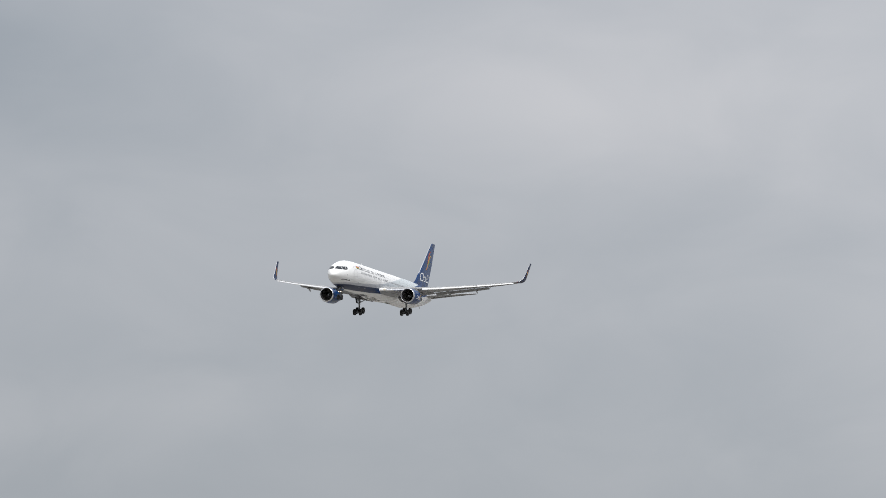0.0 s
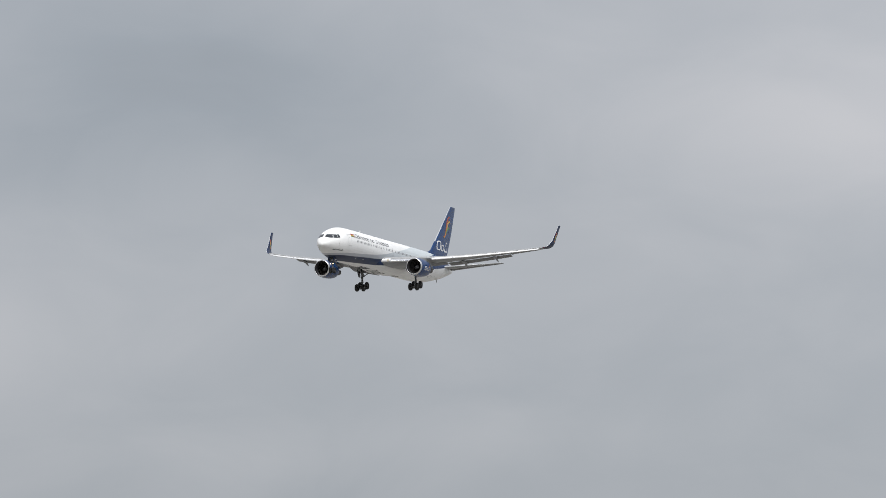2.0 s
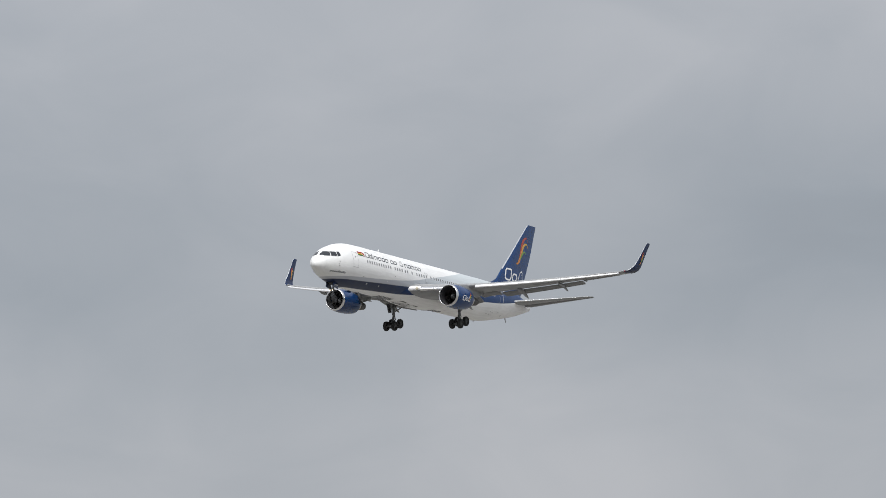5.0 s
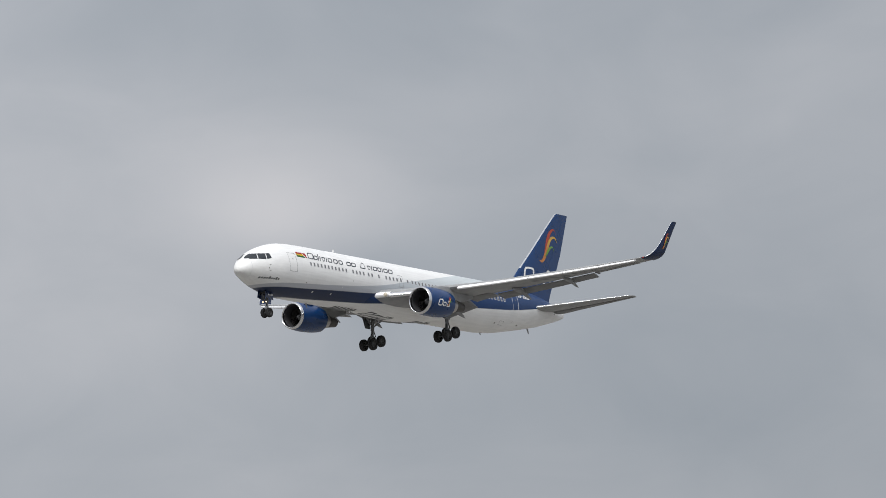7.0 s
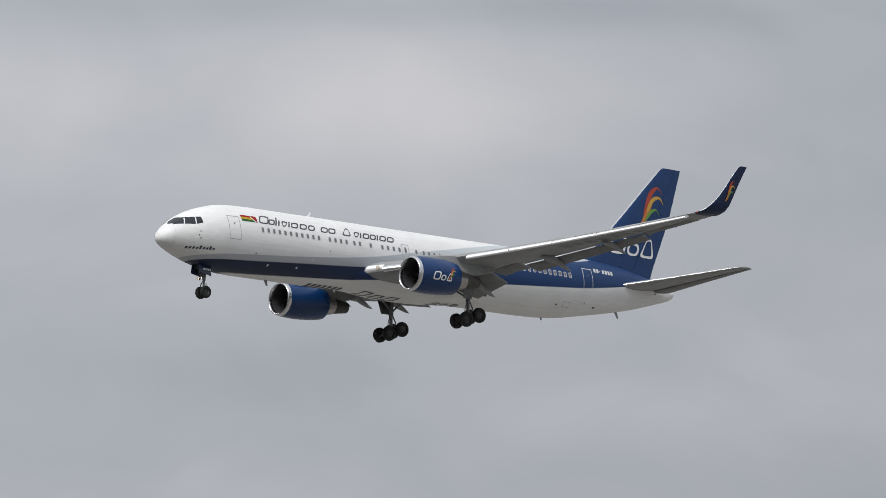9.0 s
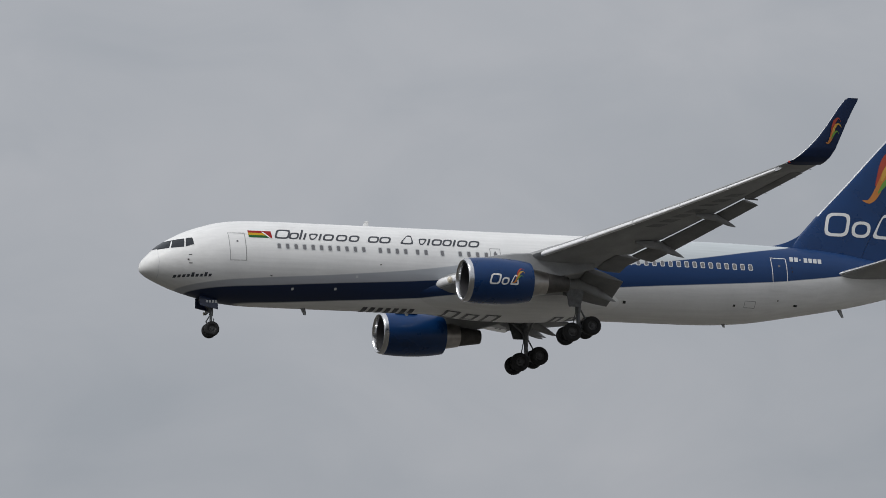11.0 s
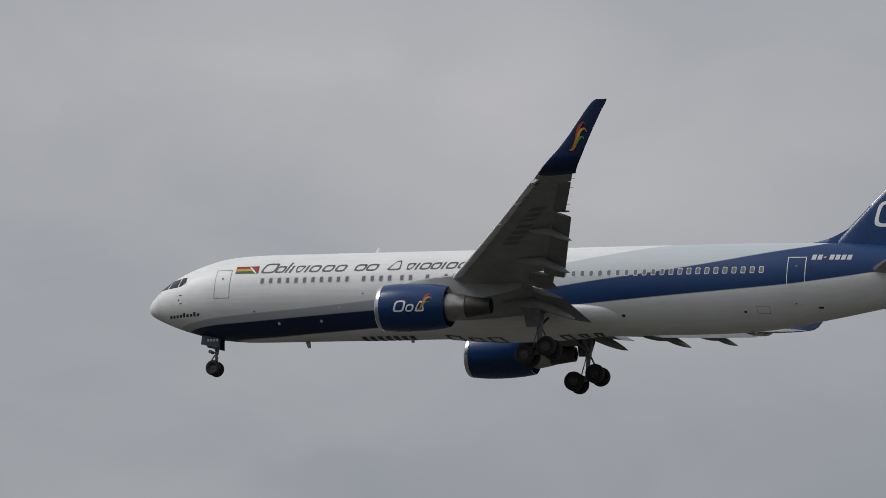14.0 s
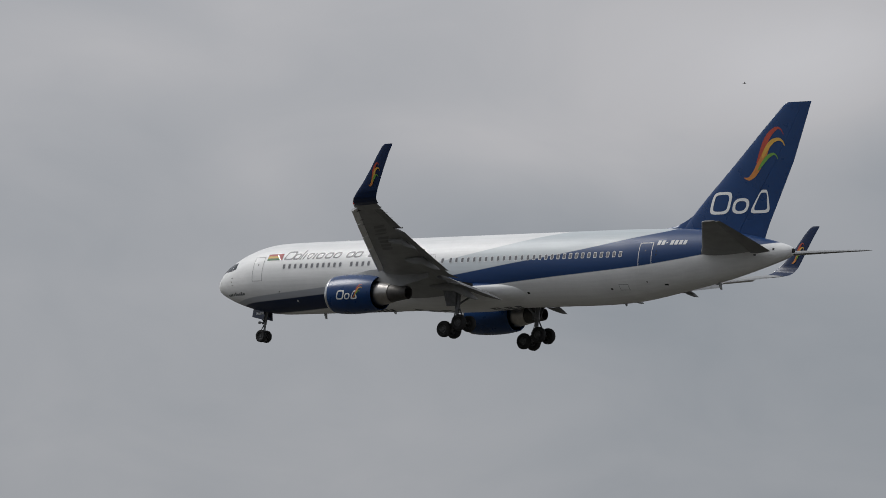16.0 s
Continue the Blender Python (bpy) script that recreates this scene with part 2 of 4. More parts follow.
def float_curve(nt, table, lo, hi, source):
    """z of a paint edge as a function of the length along the fuselage."""
    n = nt.nodes.new("ShaderNodeFloatCurve")
    c = n.mapping.curves[0]
    pts = [(x / 55.0, (z - lo) / (hi - lo)) for x, z in table]
    c.points[0].location, c.points[1].location = pts[0], pts[-1]
    for q in pts[1:-1]:
        c.points.new(*q)
    n.mapping.update()
    nt.links.new(source, n.inputs["Value"])
    r = nt.nodes.new("ShaderNodeMapRange")
    r.inputs["To Min"].default_value, r.inputs["To Max"].default_value = lo, hi
    nt.links.new(n.outputs["Value"], r.inputs["Value"])
    return r.outputs["Result"]


def livery():
    """White fuselage paint with a grey and a blue sweep that rise from chin to fin."""
    m = material("fuselage_livery", (0.80, 0.80, 0.795), 0.45, 0, 0.035, 0.6, coat=0.04, gloss=0.35)
    nt = m.node_tree
    N, L = nt.nodes.new, nt.links.new
    b = nt.nodes["Principled BSDF"]
    white = b.inputs["Base Color"].links[0].from_socket
    co = N("ShaderNodeTexCoord")
    sep = N("ShaderNodeSeparateXYZ")
    L(co.outputs["Object"], sep.inputs[0])
    xn = N("ShaderNodeMath")
    xn.operation = "DIVIDE"
    L(sep.outputs["X"], xn.inputs[0])
    xn.inputs[1].default_value = 55.0

    def above(edge, soft=0.03):
        d = N("ShaderNodeMath")
        d.operation = "SUBTRACT"
        L(sep.outputs["Z"], d.inputs[0])
        L(edge, d.inputs[1])
        r = N("ShaderNodeMapRange")
        r.inputs["From Min"].default_value, r.inputs["From Max"].default_value = -soft, soft
        L(d.outputs[0], r.inputs["Value"])
        return r.outputs["Result"]

    def mix(f, a, c):
        n = N("ShaderNodeMix")
        n.data_type = "RGBA"
        L(f, n.inputs["Factor"])
        for s, v in (("A", a), ("B", c)):
            if isinstance(v, tuple):
                n.inputs[s].default_value = v
            else:
                L(v, n.inputs[s])
        return n.outputs["Result"]

    low = float_curve(nt, [(0, -2.75), (3.0, -2.76), (7.2, -2.71), (12.2, -2.50), (18.2, -2.17), (28, -1.36), (33.7, -0.93), (37.4, -0.68), (41.6, -0.34), (44.5, 0.04), (47.2, 0.46), (55, 1.6)], -3, 3, xn.outputs[0])
    blue_top = float_curve(nt, [(0, -2.9), (2.2, -2.25), (4, -2.04), (7.3, -1.87), (12.2, -1.57), (18.1, -1.21), (23, -0.75), (26.6, -0.32), (30.1, 0.15), (35.3, 0.82), (41.2, 1.84), (43.2, 2.22), (45.5, 2.8), (55, 2.95)], -3, 3, xn.outputs[0])
    grey_top = float_curve(nt, [(0, -2.8), (1.8, -2.05), (4, -1.71), (7.3, -1.44), (12.6, -1.05), (18.5, -0.44), (23.9, 0.55), (26.6, 1.05), (30.2, 1.75), (33.4, 2.36), (36, 2.75), (55, 2.95)], -3, 3, xn.outputs[0])
    grey = (0.46, 0.475, 0.515, 1)
    pale = (0.52, 0.56, 0.58, 1)
    # the sweep pales towards the tail
    fade = N("ShaderNodeMapRange")
    fade.inputs["From Min"].default_value, fade.inputs["From Max"].default_value = 14, 28
    L(sep.outputs["X"], fade.inputs["Value"])
    sweep = mix(fade.outputs["Result"], grey, pale)
    # the low forward blue is darker: belly shade is put into its colour
    shade_fade = N("ShaderNodeMapRange")
    shade_fade.inputs["From Min"].default_value, shade_fade.inputs["From Max"].default_value = 12, 27
    L(sep.outputs["X"], shade_fade.inputs["Value"])
    blue = mix(shade_fade.outputs["Result"], (*SHADED_BLUE, 1), (*BLUE, 1))
    c = mix(above(low), white, blue)
    c = mix(above(blue_top), c, sweep)
    c = mix(above(grey_top), c, white)
    # streaks of grime drawn aft
    mp = N("ShaderNodeMapping")
    mp.inputs["Scale"].default_value = (0.12, 2.2, 2.2)
    L(co.outputs["Object"], mp.inputs["Vector"])
    st = N("ShaderNodeTexNoise")
    st.inputs["Scale"].default_value = 2.0
    st.inputs["Detail"].default_value = 5
    L(mp.outputs[0], st.inputs["Vector"])
    sr = N("ShaderNodeMapRange")
    sr.inputs["From Min"].default_value, sr.inputs["From Max"].default_value = 0.35, 0.75
    sr.inputs["To Min"].default_value, sr.inputs["To Max"].default_value = 1.0, 0.90
    L(st.outputs["Fac"], sr.inputs["Value"])
    sc = N("ShaderNodeVectorMath")
    sc.operation = "SCALE"
    L(c, sc.inputs[0])
    L(sr.outputs["Result"], sc.inputs["Scale"])
    L(sc.outputs[0], b.inputs["Base Color"])
    return m


m_livery = livery()


def ground_material():
    m = bpy.data.materials.new("bounce_light_ground")
    m.use_nodes = True
    nt = m.node_tree
    N, L = nt.nodes.new, nt.links.new
    b = nt.nodes["Principled BSDF"]
    co = N("ShaderNodeTexCoord")
    n1, n2 = N("ShaderNodeTexNoise"), N("ShaderNodeTexNoise")
    n1.inputs["Scale"].default_value, n2.inputs["Scale"].default_value = 0.01, 0.6
    n1.inputs["Detail"].default_value, n2.inputs["Detail"].default_value = 6, 6
    L(co.outputs["Object"], n1.inputs["Vector"])
    L(co.outputs["Object"], n2.inputs["Vector"])
    mx = N("ShaderNodeMix")
    mx.data_type = "RGBA"
    mx.inputs["A"].default_value, mx.inputs["B"].default_value = (0.045, 0.045, 0.036, 1), (0.092, 0.083, 0.068, 1)
    sp = N("ShaderNodeSeparateXYZ")
    L(co.outputs["Object"], sp.inputs[0])
    # unseen pale side, added so bounced light lifts the aircraft's underside there
    bounce_side = N("ShaderNodeMapRange")
    bounce_side.interpolation_type = "SMOOTHSTEP"
    bounce_side.inputs["From Min"].default_value, bounce_side.inputs["From Max"].default_value = 70, 340
    L(sp.outputs["X"], bounce_side.inputs["Value"])
    pale = N("ShaderNodeMix")
    pale.data_type = "RGBA"
    pale.inputs["B"].default_value = (0.30, 0.285, 0.26, 1)
    L(n1.outputs["Fac"], mx.inputs["Factor"])
    L(bounce_side.outputs["Result"], pale.inputs["Factor"])
    L(mx.outputs["Result"], pale.inputs["A"])
    m2 = N("ShaderNodeMix")
    m2.data_type = "RGBA"
    m2.blend_type = "MULTIPLY"
    m2.inputs["Factor"].default_value = 0.6
    L(pale.outputs["Result"], m2.inputs["A"])
    L(n2.outputs["Color"], m2.inputs["B"])
    L(m2.outputs["Result"], b.inputs["Base Color"])
    b.inputs["Roughness"].default_value = 0.95
    return m


# ---- mesh helpers ----
def part(name, bm, mats, parent=None, label="", smooth=True):
    """Link a bmesh as one mesh object under a thing or a part."""
    me = bpy.data.meshes.new(name)
    bm.to_mesh(me)
    bm.free()
    for m in mats if isinstance(mats, (list, tuple)) else [mats]:
        me.materials.append(m)
    if smooth:
        me.shade_smooth()
        me.set_sharp_from_angle(angle=radians(38))
    ob = new(name, me)
    if parent:
        ob.parent = parent
    return tagged(ob, label) if label else ob


def shared(name, me, parent, place=(0, 0, 0)):
    ob = new(name, me)
    ob.parent = parent
    ob.location = place
    return ob


def loft(rings, cap=True, bm=None, mat=0, closed=True):
    """A skin over a row of point rings."""
    bm = bm or bmesh.new()
    rows = [[bm.verts.new(p) for p in r] for r in rings]
    n = len(rings[0])
    fs = []
    for a, b in zip(rows, rows[1:]):
        for i in range(n if closed else n - 1):
            j = (i + 1) % n
            fs.append(bm.faces.new((a[i], a[j], b[j], b[i])))
    if cap and closed:
        fs.append(bm.faces.new(rows[0][::-1]))
        fs.append(bm.faces.new(rows[-1]))
    for f in fs:
        f.material_index = mat
    bmesh.ops.recalc_face_normals(bm, faces=bm.faces)
    return bm


def tube(a, b, r0, r1=None, bm=None, seg=14, mat=0):
    a, b = Vector(a), Vector(b)
    r1 = r0 if r1 is None else r1
    d = (b - a).normalized()
    u = d.orthogonal().normalized()
    v = d.cross(u)
    ring = lambda c, r: [c + (u * math.cos(2 * math.pi * i / seg) + v * math.sin(2 * math.pi * i / seg)) * r for i in range(seg)]
    return loft([ring(a, r0), ring(b, r1)], True, bm, mat)


def lathe(profile, origin, axis="x", seg=48, bm=None, mats=None):
    """Turn a profile of (along, radius) about an axis through origin."""
    o = Vector(origin)
    rings = []
    for s, r in profile:
        ring = []
        for i in range(seg):
            c, q = math.cos(2 * math.pi * i / seg) * r, math.sin(2 * math.pi * i / seg) * r
            ring.append(o + (Vector((s, c, q)) if axis == "x" else Vector((c, s, q))))
        rings.append(ring)
    bm = bm or bmesh.new()
    rows = [[bm.verts.new(p) for p in r] for r in rings]
    for k, (a, b) in enumerate(zip(rows, rows[1:])):
        for i in range(seg):
            j = (i + 1) % seg
            f = bm.faces.new((a[i], a[j], b[j], b[i]))
            if mats:
                f.material_index = mats[k]
    return bm


def box(lo, hi, bm=None, mat=0, bevel=0.02):
    own = bmesh.new()
    bmesh.ops.create_cube(own, size=1)
    for v in own.verts:
        v.co = Vector([(l + h) / 2 + c * (h - l) for l, h, c in zip(lo, hi, v.co)])
    if bevel:
        bmesh.ops.bevel(own, geom=own.edges[:], offset=bevel, segments=2, affect="EDGES")
    if bm is None:
        return own
    me = bpy.data.meshes.new("tmp")
    own.to_mesh(me)
    own.free()
    bm.from_mesh(me)
    bpy.data.meshes.remove(me)
    return bm


def spline(table, x):
    """Smooth interpolation through a small table."""
    n = len(table)
    if x <= table[0][0]:
        return table[0][1]
    if x >= table[-1][0]:
        return table[-1][1]
    i = max(k for k in range(n - 1) if table[k][0] <= x)
    (x0, y0), (x1, y1) = table[i], table[i + 1]
    h = x1 - x0
    d = (y1 - y0) / h
    dl = (y0 - table[i - 1][1]) / (x0 - table[i - 1][0]) if i else d
    dr = (table[i + 2][1] - y1) / (table[i + 2][0] - x1) if i + 2 < n else d
    m0 = 0 if dl * d <= 0 else 2 * dl * d / (dl + d)
    m1 = 0 if dr * d <= 0 else 2 * dr * d / (dr + d)
    u = (x - x0) / h
    return (2 * u**3 - 3 * u**2 + 1) * y0 + (u**3 - 2 * u**2 + u) * h * m0 + (-2 * u**3 + 3 * u**2) * y1 + (u**3 - u**2) * h * m1


# ---- ground ----
def build_ground():
    bm = bmesh.new()
    n, s = 40, 4600.0
    vs = [[bm.verts.new((-s + 2 * s * i / n, -s + 2 * s * j / n, 0)) for j in range(n + 1)] for i in range(n + 1)]
    for i in range(n):
        for j in range(n):
            bm.faces.new((vs[i][j], vs[i + 1][j], vs[i + 1][j + 1], vs[i][j + 1]))
    g = part("ground", bm, ground_material())
    tagged(g, "flat unseen ground, one side made pale to bounce light upwards", "ground", kind="structure")


build_ground()


# ---- airliner: local x runs aft from the nose, y to its right side, z up from the fuselage axis ----
airliner = new("airliner")
airliner.empty_display_size = 5
tagged(airliner, "white and blue twin-engine passenger jet flying with landing gear lowered", "airplane")

TOP = [(0, -0.66), (0.06, -0.42), (0.2, -0.17), (0.56, 0.20), (1.08, 0.70), (2.03, 1.29), (2.91, 1.72), (3.84, 2.05), (5.15, 2.40), (6.48, 2.56), (8.5, 2.62), (38, 2.62), (43, 2.55), (46, 2.42), (49, 2.06), (51.2, 1.62), (53.0, 1.16), (53.5, 0.98), (53.7, 0.86)]
BOT = [(0, -0.66), (0.06, -0.86), (0.2, -1.02), (0.58, -1.25), (1.58, -1.70), (2.51, -2.03), (3.9, -2.40), (5.5, -2.68), (7.2, -2.79), (36, -2.80), (38, -2.77), (40.3, -2.62), (43.8, -2.08), (47.4, -1.42), (48.7, -1.14), (51.3, -0.46), (53.0, 0.04), (53.5, 0.24), (53.7, 0.42)]
WID = [(0, 0.0), (0.06, 0.24), (0.2, 0.47), (0.56, 0.85), (1.08, 1.2), (2.03, 1.66), (2.91, 1.97), (3.84, 2.2), (5.15, 2.4), (6.8, 2.505), (9, 2.515), (36, 2.515), (40, 2.43), (43, 2.18), (46, 1.75), (49, 1.25), (51.3, 0.82), (53.0, 0.46), (53.5, 0.34), (53.7, 0.2)]


def section(x):
    t, b, w = spline(TOP, x), spline(BOT, x), spline(WID, x)
    return (t + b) / 2, max((t - b) / 2, 0.002), max(w, 0.002)


def skin(x, z, side=-1, off=0.008):
    """The point of the fuselage skin at length x and height z."""
    zc, h, w = section(x)
    s = max(-0.999, min(0.999, (z - zc) / h))
    y = w * math.sqrt(1 - s * s)
    nrm = Vector((0, y / (w * w), (z - zc) / (h * h))).normalized()
    return Vector((x, side * (y + nrm.y * off), z + nrm.z * off))


def sheet(corners, place, nu=2, nv=4, bm=None, mat=0):
    """A four-cornered patch of paint or glass laid on a surface by place(u, v)."""
    bm = bm or bmesh.new()
    (a, b, c, d) = corners
    grid = []
    for i in range(nu + 1):
        row = []
        for j in range(nv + 1):
            u, v = i / nu, j / nv
            x = (a[0] * (1 - u) + b[0] * u) * (1 - v) + (d[0] * (1 - u) + c[0] * u) * v
            z = (a[1] * (1 - u) + b[1] * u) * (1 - v) + (d[1] * (1 - u) + c[1] * u) * v
            row.append(bm.verts.new(place(x, z)))
        grid.append(row)
    for i in range(nu):
        for j in range(nv):
            f = bm.faces.new((grid[i][j], grid[i + 1][j], grid[i + 1][j + 1], grid[i][j + 1]))
            f.material_index = mat
    return bm


def ribbon(path, widths, place, bm=None):
    """A tapered stroke along a path, laid on a surface."""
    bm = bm or bmesh.new()
    prev = None
    n = len(path)
    for i, (x, z) in enumerate(path):
        x0, z0 = path[max(i - 1, 0)]
        x1, z1 = path[min(i + 1, n - 1)]
        l = math.hypot(x1 - x0, z1 - z0)
        px, pz = -(z1 - z0) / l, (x1 - x0) / l
        w = widths[i] / 2
        pair = (bm.verts.new(place(x + px * w, z + pz * w)), bm.verts.new(place(x - px * w, z - pz * w)))
        if prev:
            bm.faces.new((prev[0], prev[1], pair[1], pair[0]))
        prev = pair
    return bm


def oval_ring(x0, x1, z0, z1, t, slant, place, power=3.0, pinch=0.0, n=44):
    """A slanted rounded ring of stroke t; pinch narrows it towards its top, or its foot when negative."""
    bm = bmesh.new()
    mx, mz, hx, hz = (x0 + x1) / 2, (z0 + z1) / 2, (x1 - x0) / 2, (z1 - z0) / 2
    rows = []
    for ax, az in ((hx, hz), (hx - t * 1.15, hz - t)):
        row = []
        for i in range(n):
            a = 2 * math.pi * i / n
            c, q = math.cos(a), math.sin(a)
            u, v = math.copysign(abs(c) ** (2 / power), c), math.copysign(abs(q) ** (2 / power), q)
            z = mz + v * az
            h = (z - z0) / (z1 - z0)
            k = 1 - pinch * h if pinch > 0 else 1 + pinch * (1 - h)
            row.append(bm.verts.new(place(mx + u * ax * k + slant * (z - z0), z)))
        rows.append(row)
    for i in range(n):
        j = (i + 1) % n
        bm.faces.new((rows[0][i], rows[0][j], rows[1][j], rows[1][i]))
    return bm


def fairing(x):
    """Half width and lowest point of the wing-root fairing."""
    u = (x - 16.6) / 16.0
    k = math.sin(math.pi * min(1, u * 2.2) / 2) * math.sin(math.pi * min(1, (1 - u) * 2.0) / 2)
    return 1.65 + 1.22 * k, -2.35 - 0.62 * k


def build_fuselage():
    xs = sorted({0.0, 0.02, 0.06, 0.12, 0.2, 0.32, 0.45, 0.6, 0.8, 1.08, 1.4, 1.75, 2.1, 2.5, 2.9, 3.4, 3.9, 4.5, 5.1, 5.8, 6.5, 7.3, 8.5} | {8.5 + 1.25 * i for i in range(1, 22)} | {36 + 0.8 * i for i in range(0, 22)} | {53.0, 53.25, 53.5, 53.62, 53.7})
    seg = 72
    rings = []
    for x in xs:
        zc, h, w = section(x)
        rings.append([(x, w * math.sin(2 * math.pi * i / seg), zc + h * math.cos(2 * math.pi * i / seg)) for i in range(seg)])
    fus = part("fuselage", loft(rings), m_livery, airliner, "white fuselage with grey and blue sweep")
    bm = lathe([(0, 0.03), (0, 0.17), (0.10, 0.15), (0.10, 0.0)], (53.66, 0, 0.65), "x", 20)
    part("exhaust_pipe", bm, m_dark, fus, "dark tail exhaust")

    # wing-to-body fairing
    fr = []
    for i in range(33):
        x = 16.6 + 16.0 * i / 32
        w, bz = fairing(x)
        tz, zc = -0.9, -1.55
        fr.append([(x, w * math.copysign(abs(math.sin(a)) ** 0.8, math.sin(a)), zc + (tz - zc if math.cos(a) > 0 else zc - bz) * math.cos(a)) for a in [2 * math.pi * j / 48 for j in range(48)]])
    part("belly_fairing", loft(fr), m_livery, airliner, "white wing-root belly fairing")
    # large dark lettering along the belly, as plain bars
    for x0, x1, hw in [(14.4 + 0.52 * i, 14.72 + 0.52 * i, 0.7) for i in range(7)] + [(19.9, 20.9, 0.9), (21.3, 22.2, 0.7), (22.6, 23.6, 0.9), (27.2, 27.9, 0.8), (28.3, 28.9, 0.6), (29.3, 29.9, 0.6)]:
        def belly(x, y):
            zc, h, w = section(x)
            z = zc - h * math.sqrt(1 - (y / w) ** 2)
            if x > 17.2:
                fw, fz = fairing(x)
                z = min(z, -1.55 + (fz + 1.55) * math.sqrt(1 - min(0.98, abs(y) / fw) ** 2.5))
            return Vector((x, y, z - 0.02))
        bm = bmesh.new()
        t = 0.21
        for q in (((x0, -hw), (x1, -hw), (x1, -hw + t), (x0, -hw + t)), ((x0, hw - t), (x1, hw - t), (x1, hw), (x0, hw)), ((x0, -hw), (x0 + t, -hw), (x0 + t, hw), (x0, hw)), ((x1 - t, -hw), (x1, -hw), (x1, hw), (x1 - t, hw))):
            sheet(q, belly, 2, 6, bm)
        part("belly_mark", bm, m_mark, fus, "dark belly lettering block")

    # flight deck glazing
    panes = [((0.98, 0.36), (1.62, 0.40), (1.86, 0.96), (1.36, 0.86)), ((1.70, 0.40), (2.46, 0.42), (2.58, 1.02), (1.94, 0.98)), ((2.54, 0.43), (3.06, 0.58), (3.04, 1.06), (2.66, 1.04))]
    for side in (-1, 1):
        for q in panes:
            part("cockpit_window", sheet(q, lambda x, z: skin(x, z, side, 0.012), 5, 5), m_glass, fus, "dark flight-deck glass")
        # front panes meet at the centre post
        bm = bmesh.new()
        g = []
        for i in range(6):
            row = []
            for j in range(5):
                zb, zt = 0.42, 0.96
                z = zb + (zt - zb) * j / 4
                # on the skin along a line of equal height
                xx = 0.6
                for _ in range(40):
                    zc, h, w = section(xx)
                    s = (z - zc) / h
                    ok = abs(s) < 1 and w * math.sqrt(max(0, 1 - s * s)) >= 1.05 * (0.06 + 0.94 * i / 5) * (1 - 0.12 * j / 4)
                    if ok:
                        break
                    xx += 0.04
                row.append(bm.verts.new(skin(xx, z, side, 0.02)))
            g.append(row)
        for i in range(5):
            for j in range(4):
                bm.faces.new((g[i][j], g[i + 1][j], g[i + 1][j + 1], g[i][j + 1]))
        part("windscreen", bm, m_glass, fus, "dark windscreen glass")

    # seam of the nose radome
    for side in (-1, 1):
        part("radome_seam", ribbon([(0.98 + 0.02 * math.sin(i), -1.36 + 1.92 * i / 16) for i in range(17)], [0.022] * 17, lambda x, z: skin(x, z, side, 0.006)), m_rimw, fus)

    # cabin windows
    xs = [8.40 + 0.556 * i for i in range(11)] + [15.05 + 0.563 * i for i in range(4)] + [17.53, 18.09, 19.18] + [20.37 + 0.587 * i for i in range(4)] + [22.76, 23.86] + [24.62 + 0.5577 * i for i in range(29)]
    for side in (-1, 1):
        bm = bmesh.new()
        for (hw, hh, off, mat) in ((0.15, 0.215, 0.007, 0), (0.105, 0.165, 0.012, 1)):
            rad = 0.07
            zs = 0.56
            ring = []
            for (sx, sz, a0) in ((1, 1, 0), (-1, 1, 90), (-1, -1, 180), (1, -1, 270)):
                for k in range(4):
                    a = radians(a0 + 30 * k)
                    px, pz = sx * (hw - rad) + rad * math.cos(a), zs + sz * (hh - rad) + rad * math.sin(a)
                    v = skin(20, pz, side, off)
                    ring.append(bm.verts.new((px, v.y, v.z)))
            f = bm.faces.new(ring)
            f.material_index = mat
        me = bpy.data.meshes.new("cabin_window")
        bm.to_mesh(me)
        bm.free()
        me.materials.append(m_rimw)
        me.materials.append(m_pane)
        for x in xs:
            dy = side * (abs(skin(x, 0.56, side, 0).y) - abs(skin(20, 0.56, side, 0).y))
            shared("cabin_window", me, fus, (x, dy, 0))

    # doors: raised seams and sills
    for side in (-1, 1):
        pl = lambda x, z: skin(x, z, side, 0.010)
        for (x0, x1, z0, z1, t, mat, lab) in ((5.20, 6.26, -0.47, 1.38, 0.035, m_line, "white cabin door with grey seam"), (41.78, 42.90, -0.78, 1.36, 0.045, m_white, "blue cabin door with white outline"), (22.40, 23.10, -0.15, 1.05, 0.03, m_line, "overwing exit with grey seam")):
            bm = bmesh.new()
            for q in (((x0, z0), (x1, z0), (x1, z0 + t), (x0, z0 + t)), ((x0, z1 - t), (x1, z1 - t), (x1, z1), (x0, z1)), ((x0, z0 + t), (x0 + t, z0 + t), (x0 + t, z1 - t), (x0, z1 - t)), ((x1 - t, z0 + t), (x1, z0 + t), (x1, z1 - t), (x1 - t, z1 - t))):
                sheet(q, pl, 2, 8, bm)
            door = part("cabin_door", bm, mat, fus, lab)
            zc = 0.72
            part("door_window", sheet((((x0 + x1) / 2 - 0.06, zc), ((x0 + x1) / 2 + 0.06, zc), ((x0 + x1) / 2 + 0.06, zc + 0.12), ((x0 + x1) / 2 - 0.06, zc + 0.12)), pl, 1, 2), m_pane, door)
